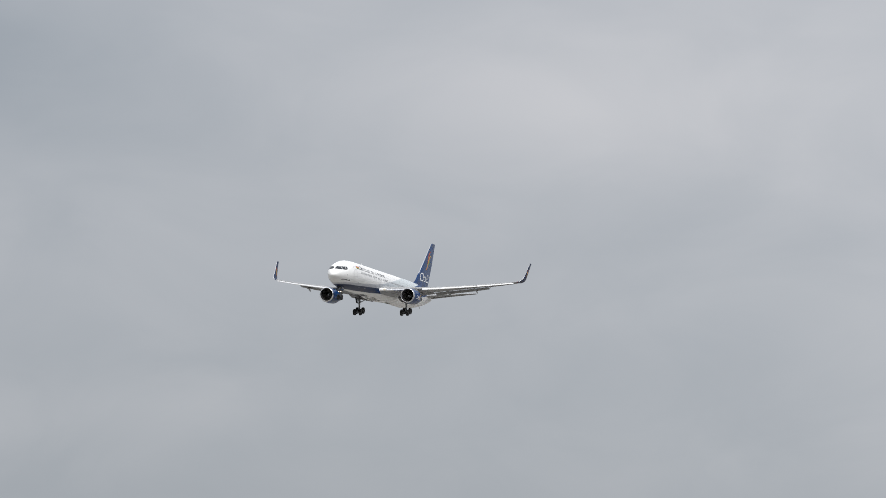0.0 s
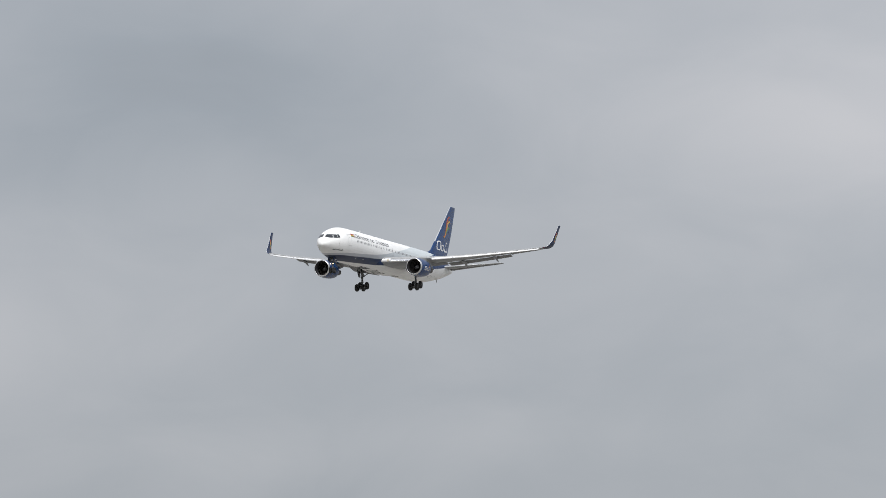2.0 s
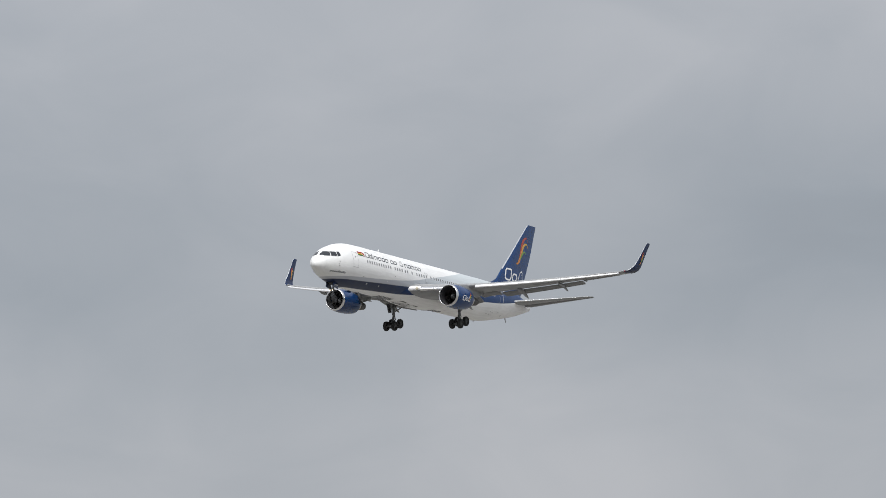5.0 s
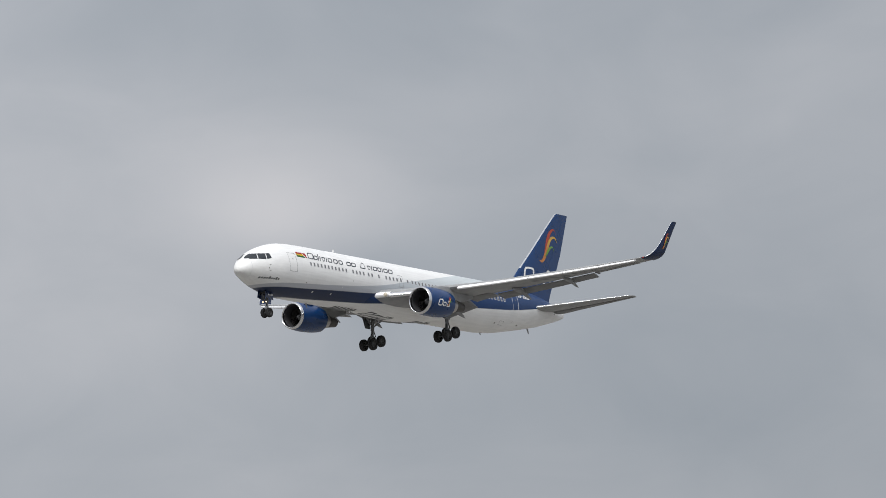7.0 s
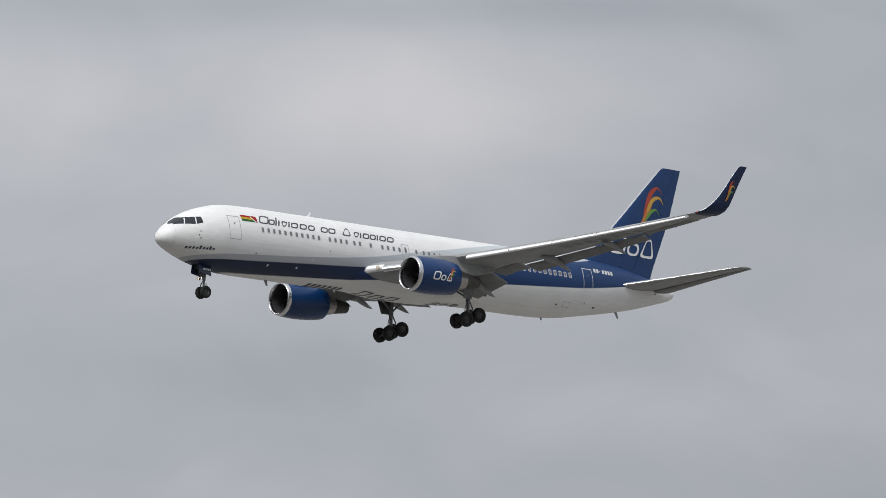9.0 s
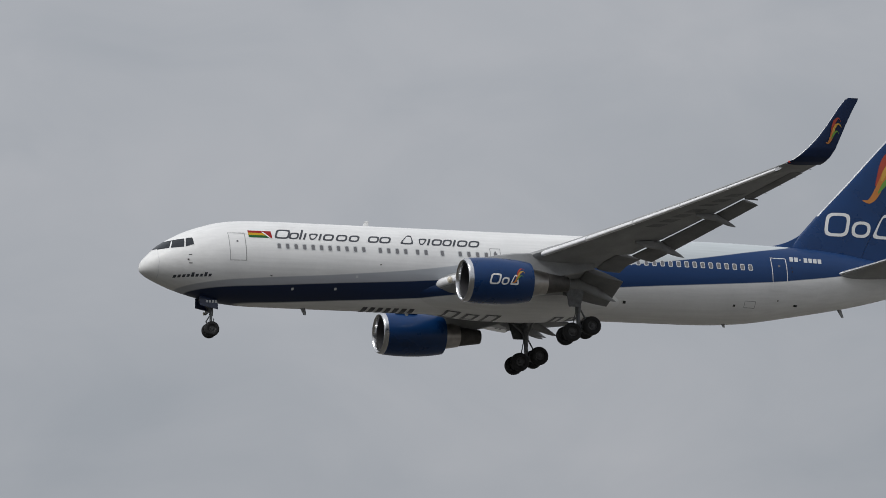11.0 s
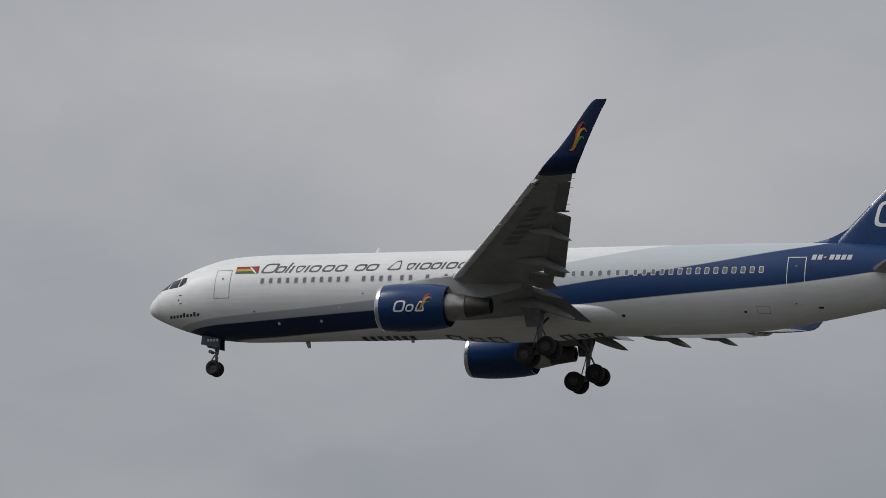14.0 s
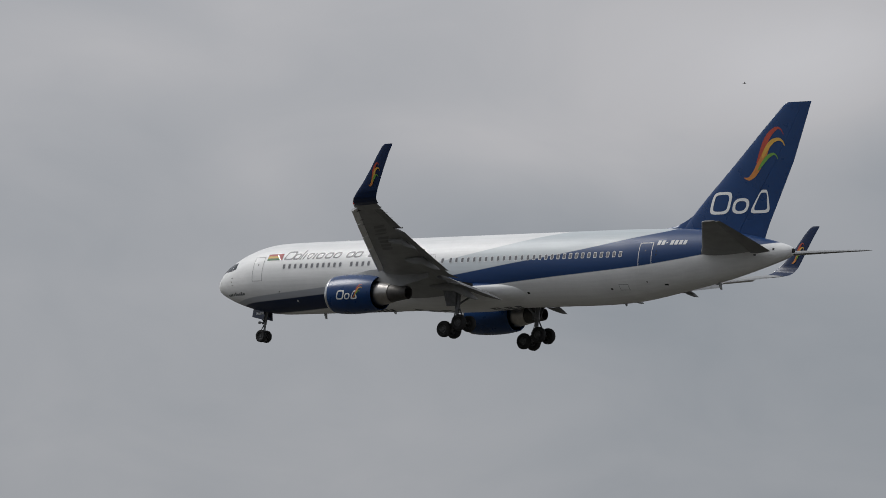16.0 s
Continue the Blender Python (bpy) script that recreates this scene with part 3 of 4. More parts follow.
        # small vents, ports and probes
        for (x, z, w, h) in ((2.78, -0.12, 0.20, 0.05), (2.66, -0.42, 0.10, 0.10), (2.80, -0.64, 0.20, 0.05), (7.90, -1.30, 0.12, 0.07), (15.05, -0.37, 0.10, 0.07), (43.25, 0.72, 0.08, 0.10), (43.25, 0.45, 0.10, 0.12), (39.2, -1.86, 0.16, 0.12), (43.7, -1.60, 0.30, 0.10), (31.6, -1.95, 0.20, 0.14), (42.3, -1.42, 0.10, 0.08), (52.4, 0.75, 0.14, 0.14), (51.0, 0.35, 0.18, 0.10)):
            part("vent", sheet(((x - w / 2, z - h / 2), (x + w / 2, z - h / 2), (x + w / 2, z + h / 2), (x - w / 2, z + h / 2)), pl, 1, 1), m_dark, fus)
        for (x, z) in ((9.4, -1.99), (12.2, -1.90), (13.5, -1.16)):
            part("drain_port", sheet(((x - 0.08, z - 0.07), (x + 0.08, z - 0.07), (x + 0.08, z + 0.07), (x - 0.08, z + 0.07)), pl, 1, 2), m_rimw, fus)
        # aft cargo hatch and service panels
        for (x0, x1, z0, z1) in ((36.2, 38.0, -1.75, -0.55), (10.0, 12.7, -1.9, -0.7)) if side > 0 else ((39.9, 40.7, -1.95, -1.55),):
            bm = bmesh.new()
            t = 0.03
            for q in (((x0, z0), (x1, z0), (x1, z0 + t), (x0, z0 + t)), ((x0, z1 - t), (x1, z1 - t), (x1, z1), (x0, z1)), ((x0, z0), (x0 + t, z0), (x0 + t, z1), (x0, z1)), ((x1 - t, z0), (x1, z0), (x1, z1), (x1 - t, z1))):
                sheet(q, pl, 2, 6, bm)
            part("hatch", bm, m_line, fus)

    # title on the cabin roof: a row of slanted blocks, tall and low as its strokes are
    for side in (-1, 1):
        pl = (lambda x, z: skin(x, z, -1, 0.011)) if side < 0 else (lambda x, z: skin(x, z, 1, 0.011))
        # start and end of each mark along the cabin, its height, and the pinch of its ring
        word = [(8.16, 8.96, 1.75, 0), (9.08, 9.58, 1.55, 0), (9.74, 0, 1.79, 0), (10.02, 0, 1.55, 0), (10.30, 10.86, 1.55, -0.6), (11.02, 0, 1.55, 0), (11.32, 11.88, 1.55, 0), (12.18, 12.76, 1.55, 0), (13.02, 13.56, 1.55, 0),
                (14.28, 14.86, 1.55, 0), (15.04, 15.64, 1.55, 0), (16.40, 17.24, 1.75, 0.7), (17.56, 18.06, 1.55, -0.6), (18.22, 0, 1.55, 0), (18.52, 19.06, 1.55, 0), (19.24, 19.72, 1.55, 0), (19.92, 0, 1.55, 0), (20.22, 20.76, 1.55, 0), (20.98, 21.56, 1.55, 0)]
        sl = 0.48 if side < 0 else -0.48
        for xa, xb, high, pinch in word:
            low = 1.07
            if not xb:
                bm = sheet(((xa, low), (xa + 0.13, low), (xa + 0.13 + sl * (high - low), high), (xa + sl * (high - low), high)), pl, 1, 5)
            else:
                bm = oval_ring(xa - 0.03, xb + 0.10, low, high, 0.10, sl, pl, 4.5 if high > 1.7 else 3.4, pinch)
            part("title_mark", bm, m_mark, fus, "dark grey title stroke")
        # flag beside the title
        for i, m in enumerate((m_flag_green, m_flag_yellow, m_flag_red)):
            z0 = 1.08 + 0.165 * i
            part("flag_stripe", sheet(((6.50, z0), (7.92, z0), (7.92, z0 + 0.165), (6.50, z0 + 0.165)), pl, 4, 2), m, fus)
        part("flag_corner", sheet(((7.80, 1.10), (7.93, 1.08), (7.52, 1.50), (7.36, 1.52)), lambda x, z: skin(x, z, side, 0.014), 2, 4), m_white, fus)
        part("flag_corner", sheet(((7.93, 1.08), (8.02, 1.08), (8.00, 1.575), (7.40, 1.575)), lambda x, z: skin(x, z, side, 0.014), 2, 4), m_flag_red, fus)
        # web address as a row of small bars
        for i in range(9):
            x0 = 1.84 + i * 0.26
            hgt = 0.24 if i in (4, 7) else 0.15
            zb = -1.43
            part("address_bar", sheet(((x0, zb), (x0 + 0.17, zb), (x0 + 0.17 + 0.04, zb + hgt), (x0 + 0.04, zb + hgt)), pl, 1, 2), m_mark, fus)
        # registration as white bars behind the rear door
        for i in range(7):
            x0 = 43.18 + i * 0.35
            w = 0.14 if i == 2 else 0.26
            z0, z1 = (1.29, 1.37) if i == 2 else (1.17, 1.50)
            part("registration_bar", sheet(((x0, z0), (x0 + w, z0), (x0 + w + 0.06, z1), (x0 + 0.06, z1)), pl, 1, 3), m_rimw, fus)

    # blade aerials, skid and drain masts
    def blade(x, z, h, chord, sweep, name, th=0.03, mat=m_white):
        rings = []
        for k, c in ((0, chord), (1, chord * 0.55)):
            x0 = x + sweep * k
            rings.append([(x0, 0, z + h * k), (x0 + c * 0.3, th, z + h * k), (x0 + c, 0, z + h * k), (x0 + c * 0.3, -th, z + h * k)])
        part(name, loft(rings), mat, fus)

    blade(14.75, 2.60, 0.42, 0.42, 0.22, "blade_aerial")
    blade(10.45, -2.77, -0.45, 0.36, 0.22, "blade_aerial", mat=m_wing)
    blade(47.2, spline(BOT, 47.2) + 0.04, -0.52, 0.34, 0.30, "tail_skid", 0.05, m_wing)
    blade(39.0, spline(BOT, 39.0) + 0.03, -0.22, 0.26, 0.12, "drain_mast", 0.03, m_wing)
    blade(17.3, -2.72, -0.28, 0.34, 0.16, "drain_mast", 0.05)
    blade(12.3, 2.60, 0.08, 0.5, 0.1, "aerial_fairing", 0.10)
    blade(43.3, 2.52, 0.12, 0.3, 0.1, "aerial_fairing", 0.06)
    return fus


fuselage = build_fuselage()


# ---- aerofoil surfaces ----
def foil(n=11):
    """Unit aerofoil outline: upper side from trailing to leading edge, then the lower side back; thickness scaled to 1."""
    up, lo = [], []
    for i in range(n + 1):
        x = 0.5 * (1 - math.cos(math.pi * i / n))
        t = 5 * (0.2969 * math.sqrt(x) - 0.126 * x - 0.3516 * x * x + 0.2843 * x**3 - 0.1015 * x**4)
        up.append((x, t))
    return [(x, t, 1) for x, t in up[::-1]] + [(x, t, -1) for x, t in up[1:-1]]


FOIL = foil()


def aero(x, y, z, chord, tc, twist=0.0, cant=0.0, side=-1, upper=1.1, lower=0.9, pivot=0.0):
    """One aerofoil section with its leading edge at x; twist raises the leading edge, cant leans it as on a winglet."""
    c, s = math.cos(radians(twist)), math.sin(radians(twist))
    ring = []
    for u, t, w in FOIL:
        px, pz = (u - pivot) * chord, w * t * tc * chord * (upper if w > 0 else lower)
        qx, qz = px * c + pz * s, -px * s + pz * c
        n = Vector((0, math.sin(radians(cant)) * -side, math.cos(radians(cant))))
        ring.append(Vector((x + pivot * chord + qx, side * y, z)) + n * qz)
    return ring


def wing_le(y):
    return 23.70 + 0.667 * (y - 9.3) if y > 7.5 else 22.50 + 0.70 * (y - 7.5)


def wing_te(y):
    return 29.1 + 0.405 * (y - 8) if y > 8 else 29.1 + 0.07 * (8 - y)


def wing_z(y):
    s = y - 2.5
    return -1.53 + 0.122 * s + 0.80 * (max(s, 0) / 21.5) ** 2


def wing_twist(y):
    return 3.2 - 3.6 * min(y, 24) / 24


def emblem(place, ox, oz, k, parent, lean=1.0):
    """The plume emblem: four tapering curved strokes in red, orange, yellow and green."""
    strokes = [
        (m_red, [(0.40, 0.92), (0.74, 1.70), (0.98, 2.27), (1.28, 2.85), (1.67, 3.23), (2.02, 3.42), (2.36, 3.30), (2.60, 2.92)], [0.10, 0.34, 0.46, 0.44, 0.34, 0.20, 0.08, 0.03]),
        (m_orange, [(-0.64, -0.12), (-0.20, -0.20), (0.20, 0.10), (0.50, 0.54), (0.90, 1.23), (1.18, 1.88), (1.53, 2.27)], [0.04, 0.26, 0.42, 0.48, 0.50, 0.42, 0.16]),
        (m_yellow, [(0.86, 1.30), (1.23, 2.00), (1.67, 2.46), (2.17, 2.60), (2.50, 2.46), (2.76, 2.08)], [0.14, 0.36, 0.34, 0.22, 0.13, 0.03]),
        (m_green, [(0.55, 0.42), (0.94, 0.92), (1.28, 1.30), (1.72, 1.54), (2.02, 1.46), (2.20, 1.15)], [0.08, 0.28, 0.30, 0.20, 0.10, 0.03]),
    ]
    for i, (m, path, w) in enumerate(strokes):
        # refine the stroke
        n = 18
        P, W = [], []
        for j in range(n + 1):
            q = j / n * (len(path) - 1)
            a = min(int(q), len(path) - 2)
            p0, p1, p2, p3 = path[max(a - 1, 0)], path[a], path[a + 1], path[min(a + 2, len(path) - 1)]
            u = q - a
            cr = lambda d: 0.5 * (2 * p1[d] + (p2[d] - p0[d]) * u + (2 * p0[d] - 5 * p1[d] + 4 * p2[d] - p3[d]) * u * u + (3 * p1[d] - p0[d] - 3 * p2[d] + p3[d]) * u**3)
            P.append((ox + k * cr(0) * lean, oz + k * cr(1)))
            W.append(k * (w[a] * (1 - u) + w[a + 1] * u))
        part("emblem_stroke", ribbon(P, W, lambda x, z, i=i: place(x, z, 0.008 + 0.003 * i)), m, parent)


def build_wing(side):
    ys = [0.0, 2.5, 4.0, 5.5, 6.98, 7.02, 9.48, 9.52, 11, 12.5, 14, 15.5, 17, 18.78, 18.82, 20.2, 21.5, 22.78, 22.82, 23.5, 23.9]

    def fixed_te(y):
        if y < 7:
            return wing_te(y) - 1.7
        if y < 9.5:
            return wing_te(y) - 1.4
        if y < 18.8:
            return wing_te(y) - 0.60
        if y < 22.8:
            return wing_te(y) - 0.72
        return wing_te(y)

    rings = []
    for y in ys:
        le, te, full = wing_le(y), fixed_te(y), wing_te(y) - wing_le(y)
        tc = (0.15 if y < 3 else 0.15 - 0.04 * min(1, (y - 3) / 8)) * full / (te - le)
        z = wing_z(y) + math.sin(radians(wing_twist(y))) * 0.4 * full
        rings.append(aero(le, y, z, te - le, tc, wing_twist(y), 0, side))
    wing = part("wing", loft(rings), m_wing, airliner, "swept grey wing with drooped slats and flaps")

    # blended winglet
    W = [(23.93, 1.87, 33.50, 2.24, 8), (24.3, 1.98, 33.72, 2.16, 20), (24.62, 2.20, 34.02, 2.05, 40), (24.82, 2.62, 34.50, 1.82, 62), (24.92, 3.20, 35.08, 1.50, 75), (25.02, 4.0, 35.72, 1.22, 80), (25.16, 5.1, 36.50, 0.98, 80), (25.22, 5.64, 36.94, 0.85, 80), (25.24, 5.77, 37.16, 0.66, 80)]
    W = [tuple(a + (b - a) * u / 4 for a, b in zip(p, q)) for p, q in zip(W, W[1:]) for u in range(4)] + [W[-1]]
    winglet = part("winglet", loft([aero(x, y, z, c, 0.09, 0, cant, side) for y, z, x, c, cant in W]), m_winglet, wing, "dark blue blended winglet")
    part("winglet_edge", loft([[Vector(p) + Vector((-0.012, 0, 0)) for p in (aero(x, y, z, c * 0.06, 0.5, 0, cant, side))] for y, z, x, c, cant in W[4:]]), m_slat, winglet, "bright metal leading edge")

    def on_winglet(x, z, off, face):
        k = max(0, min(len(W) - 2, sum(1 for q in W if q[1] <= z) - 1))
        a, b = W[k], W[k + 1]
        u = (z - a[1]) / (b[1] - a[1])
        y = a[0] + (b[0] - a[0]) * u
        le, c = a[2] + (b[2] - a[2]) * u, a[3] + (b[3] - a[3]) * u
        q = min(1, max(0.001, (x - le) / c))
        t = 5 * (0.2969 * math.sqrt(q) - 0.126 * q - 0.3516 * q * q + 0.2843 * q**3 - 0.1015 * q**4) * 0.09 * c * 1.15
        return Vector((x, side * (y + face * (t + off + 0.012)), z))

    for face in (1, -1):
        emblem(lambda x, z, off: on_winglet(x, z, off, face), 35.85, 3.05, 0.42, winglet, 0.72)

    def surface(y0, y1, x_of, z_of, c_of, defl, name, mat, tc=0.13, n=4, label=""):
        rr = []
        for i in range(n + 1):
            y = y0 + (y1 - y0) * i / n
            rr.append(aero(x_of(y), y, z_of(y), c_of(y), tc, defl, 0, side))
        return part(name, loft(rr), mat, wing, label)

    mid = lambda y: wing_z(y) + math.sin(radians(wing_twist(y))) * 0.4 * (wing_te(y) - wing_le(y))
    zte = lambda y: mid(y) - math.sin(radians(wing_twist(y))) * (fixed_te(y) - wing_le(y))
    # outboard single-slotted flap, inboard flap, inboard and outboard ailerons
    surface(9.6, 18.70, lambda y: fixed_te(y) - 0.04, lambda y: zte(y) - 0.10, lambda y: 1.36 - 0.035 * (y - 9.6), 16, "flap", m_flap, 0.13, 6, "lowered outboard flap")
    surface(2.85, 6.92, lambda y: fixed_te(y) - 0.35, lambda y: zte(y) - 0.10, lambda y: 2.65 - 0.04 * (y - 2.9), 16, "flap", m_flap, 0.14, 4, "lowered inboard flap")
    surface(7.06, 9.44, lambda y: fixed_te(y) - 0.06, lambda y: zte(y) - 0.04, lambda y: 1.55, 9, "aileron", m_flap, 0.11, 2, "drooped inboard aileron")
    surface(18.84, 22.79, lambda y: fixed_te(y) - 0.05, lambda y: zte(y), lambda y: 0.77, 3, "aileron", m_flap, 0.11, 2, "outboard aileron")

    # slats: bright leading edge pieces, dropped forward with a slot behind
    for (y0, y1) in ((3.5, 6.6), (9.0, 11.8), (11.86, 14.7), (14.76, 17.6), (17.66, 20.5), (20.56, 23.45)):
        c0 = lambda y: 0.16 * (wing_te(y) - wing_le(y)) + 0.30
        surface(y0, y1, lambda y: wing_le(y) - 0.24, lambda y: mid(y) - 0.27, c0, -22, "slat", m_metal if y0 < 5 else m_slat, 0.27, 3, "extended bright leading-edge slat")
        for y in (y0 + 0.5, y1 - 0.5):
            bm = tube((wing_le(y) - 0.1, side * y, mid(y) - 0.22), (wing_le(y) + 0.5, side * y, mid(y) - 0.1), 0.035)
            part("slat_track", bm, m_gear, wing)

    # flap-track fairings
    for y, ln, rad in ((5.2, 4.6, 0.28), (12.0, 3.2, 0.21), (16.6, 2.6, 0.17)):
        rr = []
        for i in range(15):
            u = i / 14
            x = fixed_te(y) - ln * 0.55 + ln * u
            droop = max(0, u - 0.50) * ln * 0.50
            z = zte(y) - 0.26 - 0.10 * math.sin(math.pi * u) - droop
            r = rad * math.sin(math.pi * min(1, 0.04 + u * 0.97)) ** 0.65 + 0.012
            rr.append([(x, side * y + r * 0.75 * math.cos(2 * math.pi * j / 16), z + r * 1.25 * math.sin(2 * math.pi * j / 16)) for j in range(16)])
        part("flap_track_fairing", loft(rr), m_wing, wing, "grey canoe-shaped fairing")
    # jettison pipe beyond the flap
    part("jettison_pipe", tube((wing_te(18.85) - 0.6, side * 18.85, zte(18.82) - 0.05), (wing_te(18.85) + 0.22, side * 18.85, zte(18.82) - 0.10), 0.075, 0.05), m_gear, wing)
    # polished root cap of the leading edge
    part("root_cap", loft([[Vector(p) + Vector((-0.03, 0, 0)) for p in aero(wing_le(y), y, mid(y), (wing_te(y) - wing_le(y)) * 0.09, 0.62, wing_twist(y), 0, side)] for y in (2.2, 2.6, 3.0, 3.42)]), m_slat, wing, "polished wing-root leading edge")
    # landing lamp in the wing root
    bm = lathe([(-0.08, 0.0), (-0.06, 0.13), (0.02, 0.20), (0.10, 0.22)], (wing_le(3.0) - 0.02, side * 3.05, mid(3.0)), "x", 20)
    part("landing_lamp", bm, m_dimlamp, wing, "warm wing-root landing lamp")
    if side < 0:
        part("position_lamp", lathe([(-0.10, 0.0), (-0.06, 0.05), (0.0, 0.07), (0.08, 0.07)], (33.62, side * 24.05, 1.92), "x", 12), m_nav, wing, "red position lamp")
        # registration under the wing, as dark bars
        for i in range(7):
            y0 = 19.6 - i * 0.80
            w = 0.28 if i == 2 else 0.52
            h0 = 0.95

            def under(x, y):
                full = wing_te(y) - wing_le(y)
                q = min(0.95, max(0.02, (x - wing_le(y)) / (fixed_te(y) - wing_le(y))))
                tc = 0.11 * full
                t = 5 * (0.2969 * math.sqrt(q) - 0.126 * q - 0.3516 * q * q + 0.2843 * q**3 - 0.1015 * q**4) * tc * 0.9
                return Vector((x, side * y, mid(y) - math.sin(radians(wing_twist(y))) * (x - wing_le(y)) - t - 0.012))

            xa = wing_le(y0) + 1.15
            part("registration_bar", sheet(((xa, y0), (xa + h0, y0), (xa + h0 - 0.45, y0 - w), (xa - 0.42, y0 - w)), under, 4, 2), m_gear, wing)
    # static wicks
    for y in (19.6, 20.8, 22.0, 23.2):
        part("static_wick", tube((wing_te(y) - 0.05, side * y, zte(y)), (wing_te(y) + 0.20, side * y, zte(y) - 0.02), 0.010, 0.008, None, 6), m_dark, wing)
    return wing


def build_engine(side):
    yc, zc, x0 = 7.95, -2.40, 18.40
    o = (x0, side * yc, zc)
    cowl = part("engine_cowl", lathe([(0.30, 1.355), (0.7, 1.40), (1.3, 1.435), (2.0, 1.44), (2.8, 1.41), (3.5, 1.35), (4.0, 1.28), (4.32, 1.22), (4.32, 1.17), (3.6, 1.15)], o, "x", 64), m_blue, airliner, "blue engine cowl")
    part("inlet_lip", lathe([(0.30, 1.357), (0.16, 1.335), (0.06, 1.30), (0.01, 1.255), (0.0, 1.22), (0.03, 1.18), (0.12, 1.145), (0.28, 1.12)], o, "x", 64), m_metal, cowl, "polished metal inlet lip")
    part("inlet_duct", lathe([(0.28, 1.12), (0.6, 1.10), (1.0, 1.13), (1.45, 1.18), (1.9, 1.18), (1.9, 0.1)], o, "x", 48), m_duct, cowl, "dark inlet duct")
    part("spinner", lathe([(0.95, 0.0), (1.0, 0.08), (1.15, 0.20), (1.35, 0.32), (1.5, 0.38)], o, "x", 28), m_gear, cowl, "grey fan spinner")
    bm = bmesh.new()
    for i in range(30):
        a = 2 * math.pi * i / 30
        rows = []
        for k in range(5):
            r = 0.36 + 0.8 * k / 4
            tw = 0.35 + 0.7 * k / 4
            d = 0.13 * math.sin(tw)
            pr = []
            for s in (-1, 1):
                aa = a + s * d / r
                pr.append(bm.verts.new((x0 + 1.42 + s * 0.14 * math.cos(tw), side * yc + r * math.cos(aa), zc + r * math.sin(aa))))
            rows.append(pr)
        for p, q in zip(rows, rows[1:]):
            bm.faces.new((p[0], p[1], q[1], q[0]))
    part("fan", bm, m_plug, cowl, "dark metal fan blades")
    part("core_nozzle", lathe([(3.6, 0.98), (4.3, 0.90), (5.0, 0.78), (5.45, 0.70), (5.45, 0.66)], o, "x", 40), m_hot, cowl, "bright heat-stained exhaust cone")
    part("exhaust_plug", lathe([(5.2, 0.66), (5.5, 0.66), (6.2, 0.55), (6.95, 0.45), (6.95, 0.40), (6.4, 0.34), (6.2, 0.0)], o, "x", 32), m_plug, cowl, "dark exhaust nozzle")
    # chine on the inboard shoulder of the cowl
    a = radians(52)
    rr = [[Vector((x0 + 0.9 + u, side * (yc - (1.43 + h) * math.cos(a)), zc + (1.43 + h) * math.sin(a))) for h in (-0.02, hh)] for u, hh in ((0, 0.01), (0.5, 0.22), (1.3, 0.26), (1.5, 0.02))]
    bm = bmesh.new()
    for s in (-0.012, 0.012):
        row = [[bm.verts.new(p + Vector((0, s, s))) for p in q] for q in rr]
        for p, q in zip(row, row[1:]):
            bm.faces.new((p[0], p[1], q[1], q[0]))
    part("chine", bm, m_blue, cowl)
    # pylon from the cowl to the wing
    rr = []
    for x, zl, zt, w in ((19.7, -1.15, -0.98, 0.05), (20.6, -1.3, -0.78, 0.20), (21.8, -1.6, -0.60, 0.26), (23.2, -2.0, -0.52, 0.27), (24.6, -2.05, -0.62, 0.24), (25.8, -1.75, -0.8, 0.18), (27.2, -1.35, -0.9, 0.05)):
        rr.append([(x, side * yc + w * c, z) for c, z in ((-1, zl + 0.05), (-0.6, zl), (0.6, zl), (1, zl + 0.05), (1, zt - 0.1), (0.5, zt), (-0.5, zt), (-1, zt - 0.1))])
    part("pylon", loft(rr), m_wing, airliner, "grey engine pylon")

    # marks on the outboard flank of the cowl
    for face in (1,):
        def on_cowl(x, z, off=0.01):
            r = spline([(0.3, 1.357), (1.3, 1.435), (2.0, 1.44), (2.8, 1.41), (3.5, 1.35), (4.3, 1.22)], x - x0)
            a = (z - 0.40) / 1.43
            return Vector((x, side * yc + side * face * (r + off) * math.cos(a), zc + (r + off) * math.sin(a)))

        part("cowl_mark", oval_ring(x0 + 1.22, x0 + 1.92, -0.12, 0.56, 0.10, 0.28, on_cowl, 4.0), m_white, cowl, "white cowl lettering ring")
        part("cowl_mark", oval_ring(x0 + 2.00, x0 + 2.50, -0.12, 0.34, 0.09, 0.28, on_cowl, 2.6), m_white, cowl, "white cowl lettering ring")
        part("cowl_mark", oval_ring(x0 + 2.58, x0 + 3.22, -0.12, 0.52, 0.10, 0.20, on_cowl, 5.0, 0.7), m_white, cowl, "white cowl lettering ring")
        emblem(on_cowl, x0 + 2.92, 0.08, 0.27, cowl)
    return cowl


# ---- tail ----
FIN = [(1.2, 43.6, 51.1), (2.0, 43.8, 51.35), (2.7, 44.20, 51.6), (3.5, 44.92, 51.95), (5.0, 46.34, 52.6), (7.0, 48.37, 53.45), (9.0, 50.32, 54.08), (10.6, 51.92, 54.58), (11.05, 52.38, 54.72), (11.2, 52.65, 54.76)]


def fin_at(z):
    k = max(0, min(len(FIN) - 2, sum(1 for q in FIN if q[0] <= z) - 1))
    a, b = FIN[k], FIN[k + 1]
    u = (z - a[0]) / (b[0] - a[0])
    return a[1] + (b[1] - a[1]) * u, a[2] + (b[2] - a[2]) * u


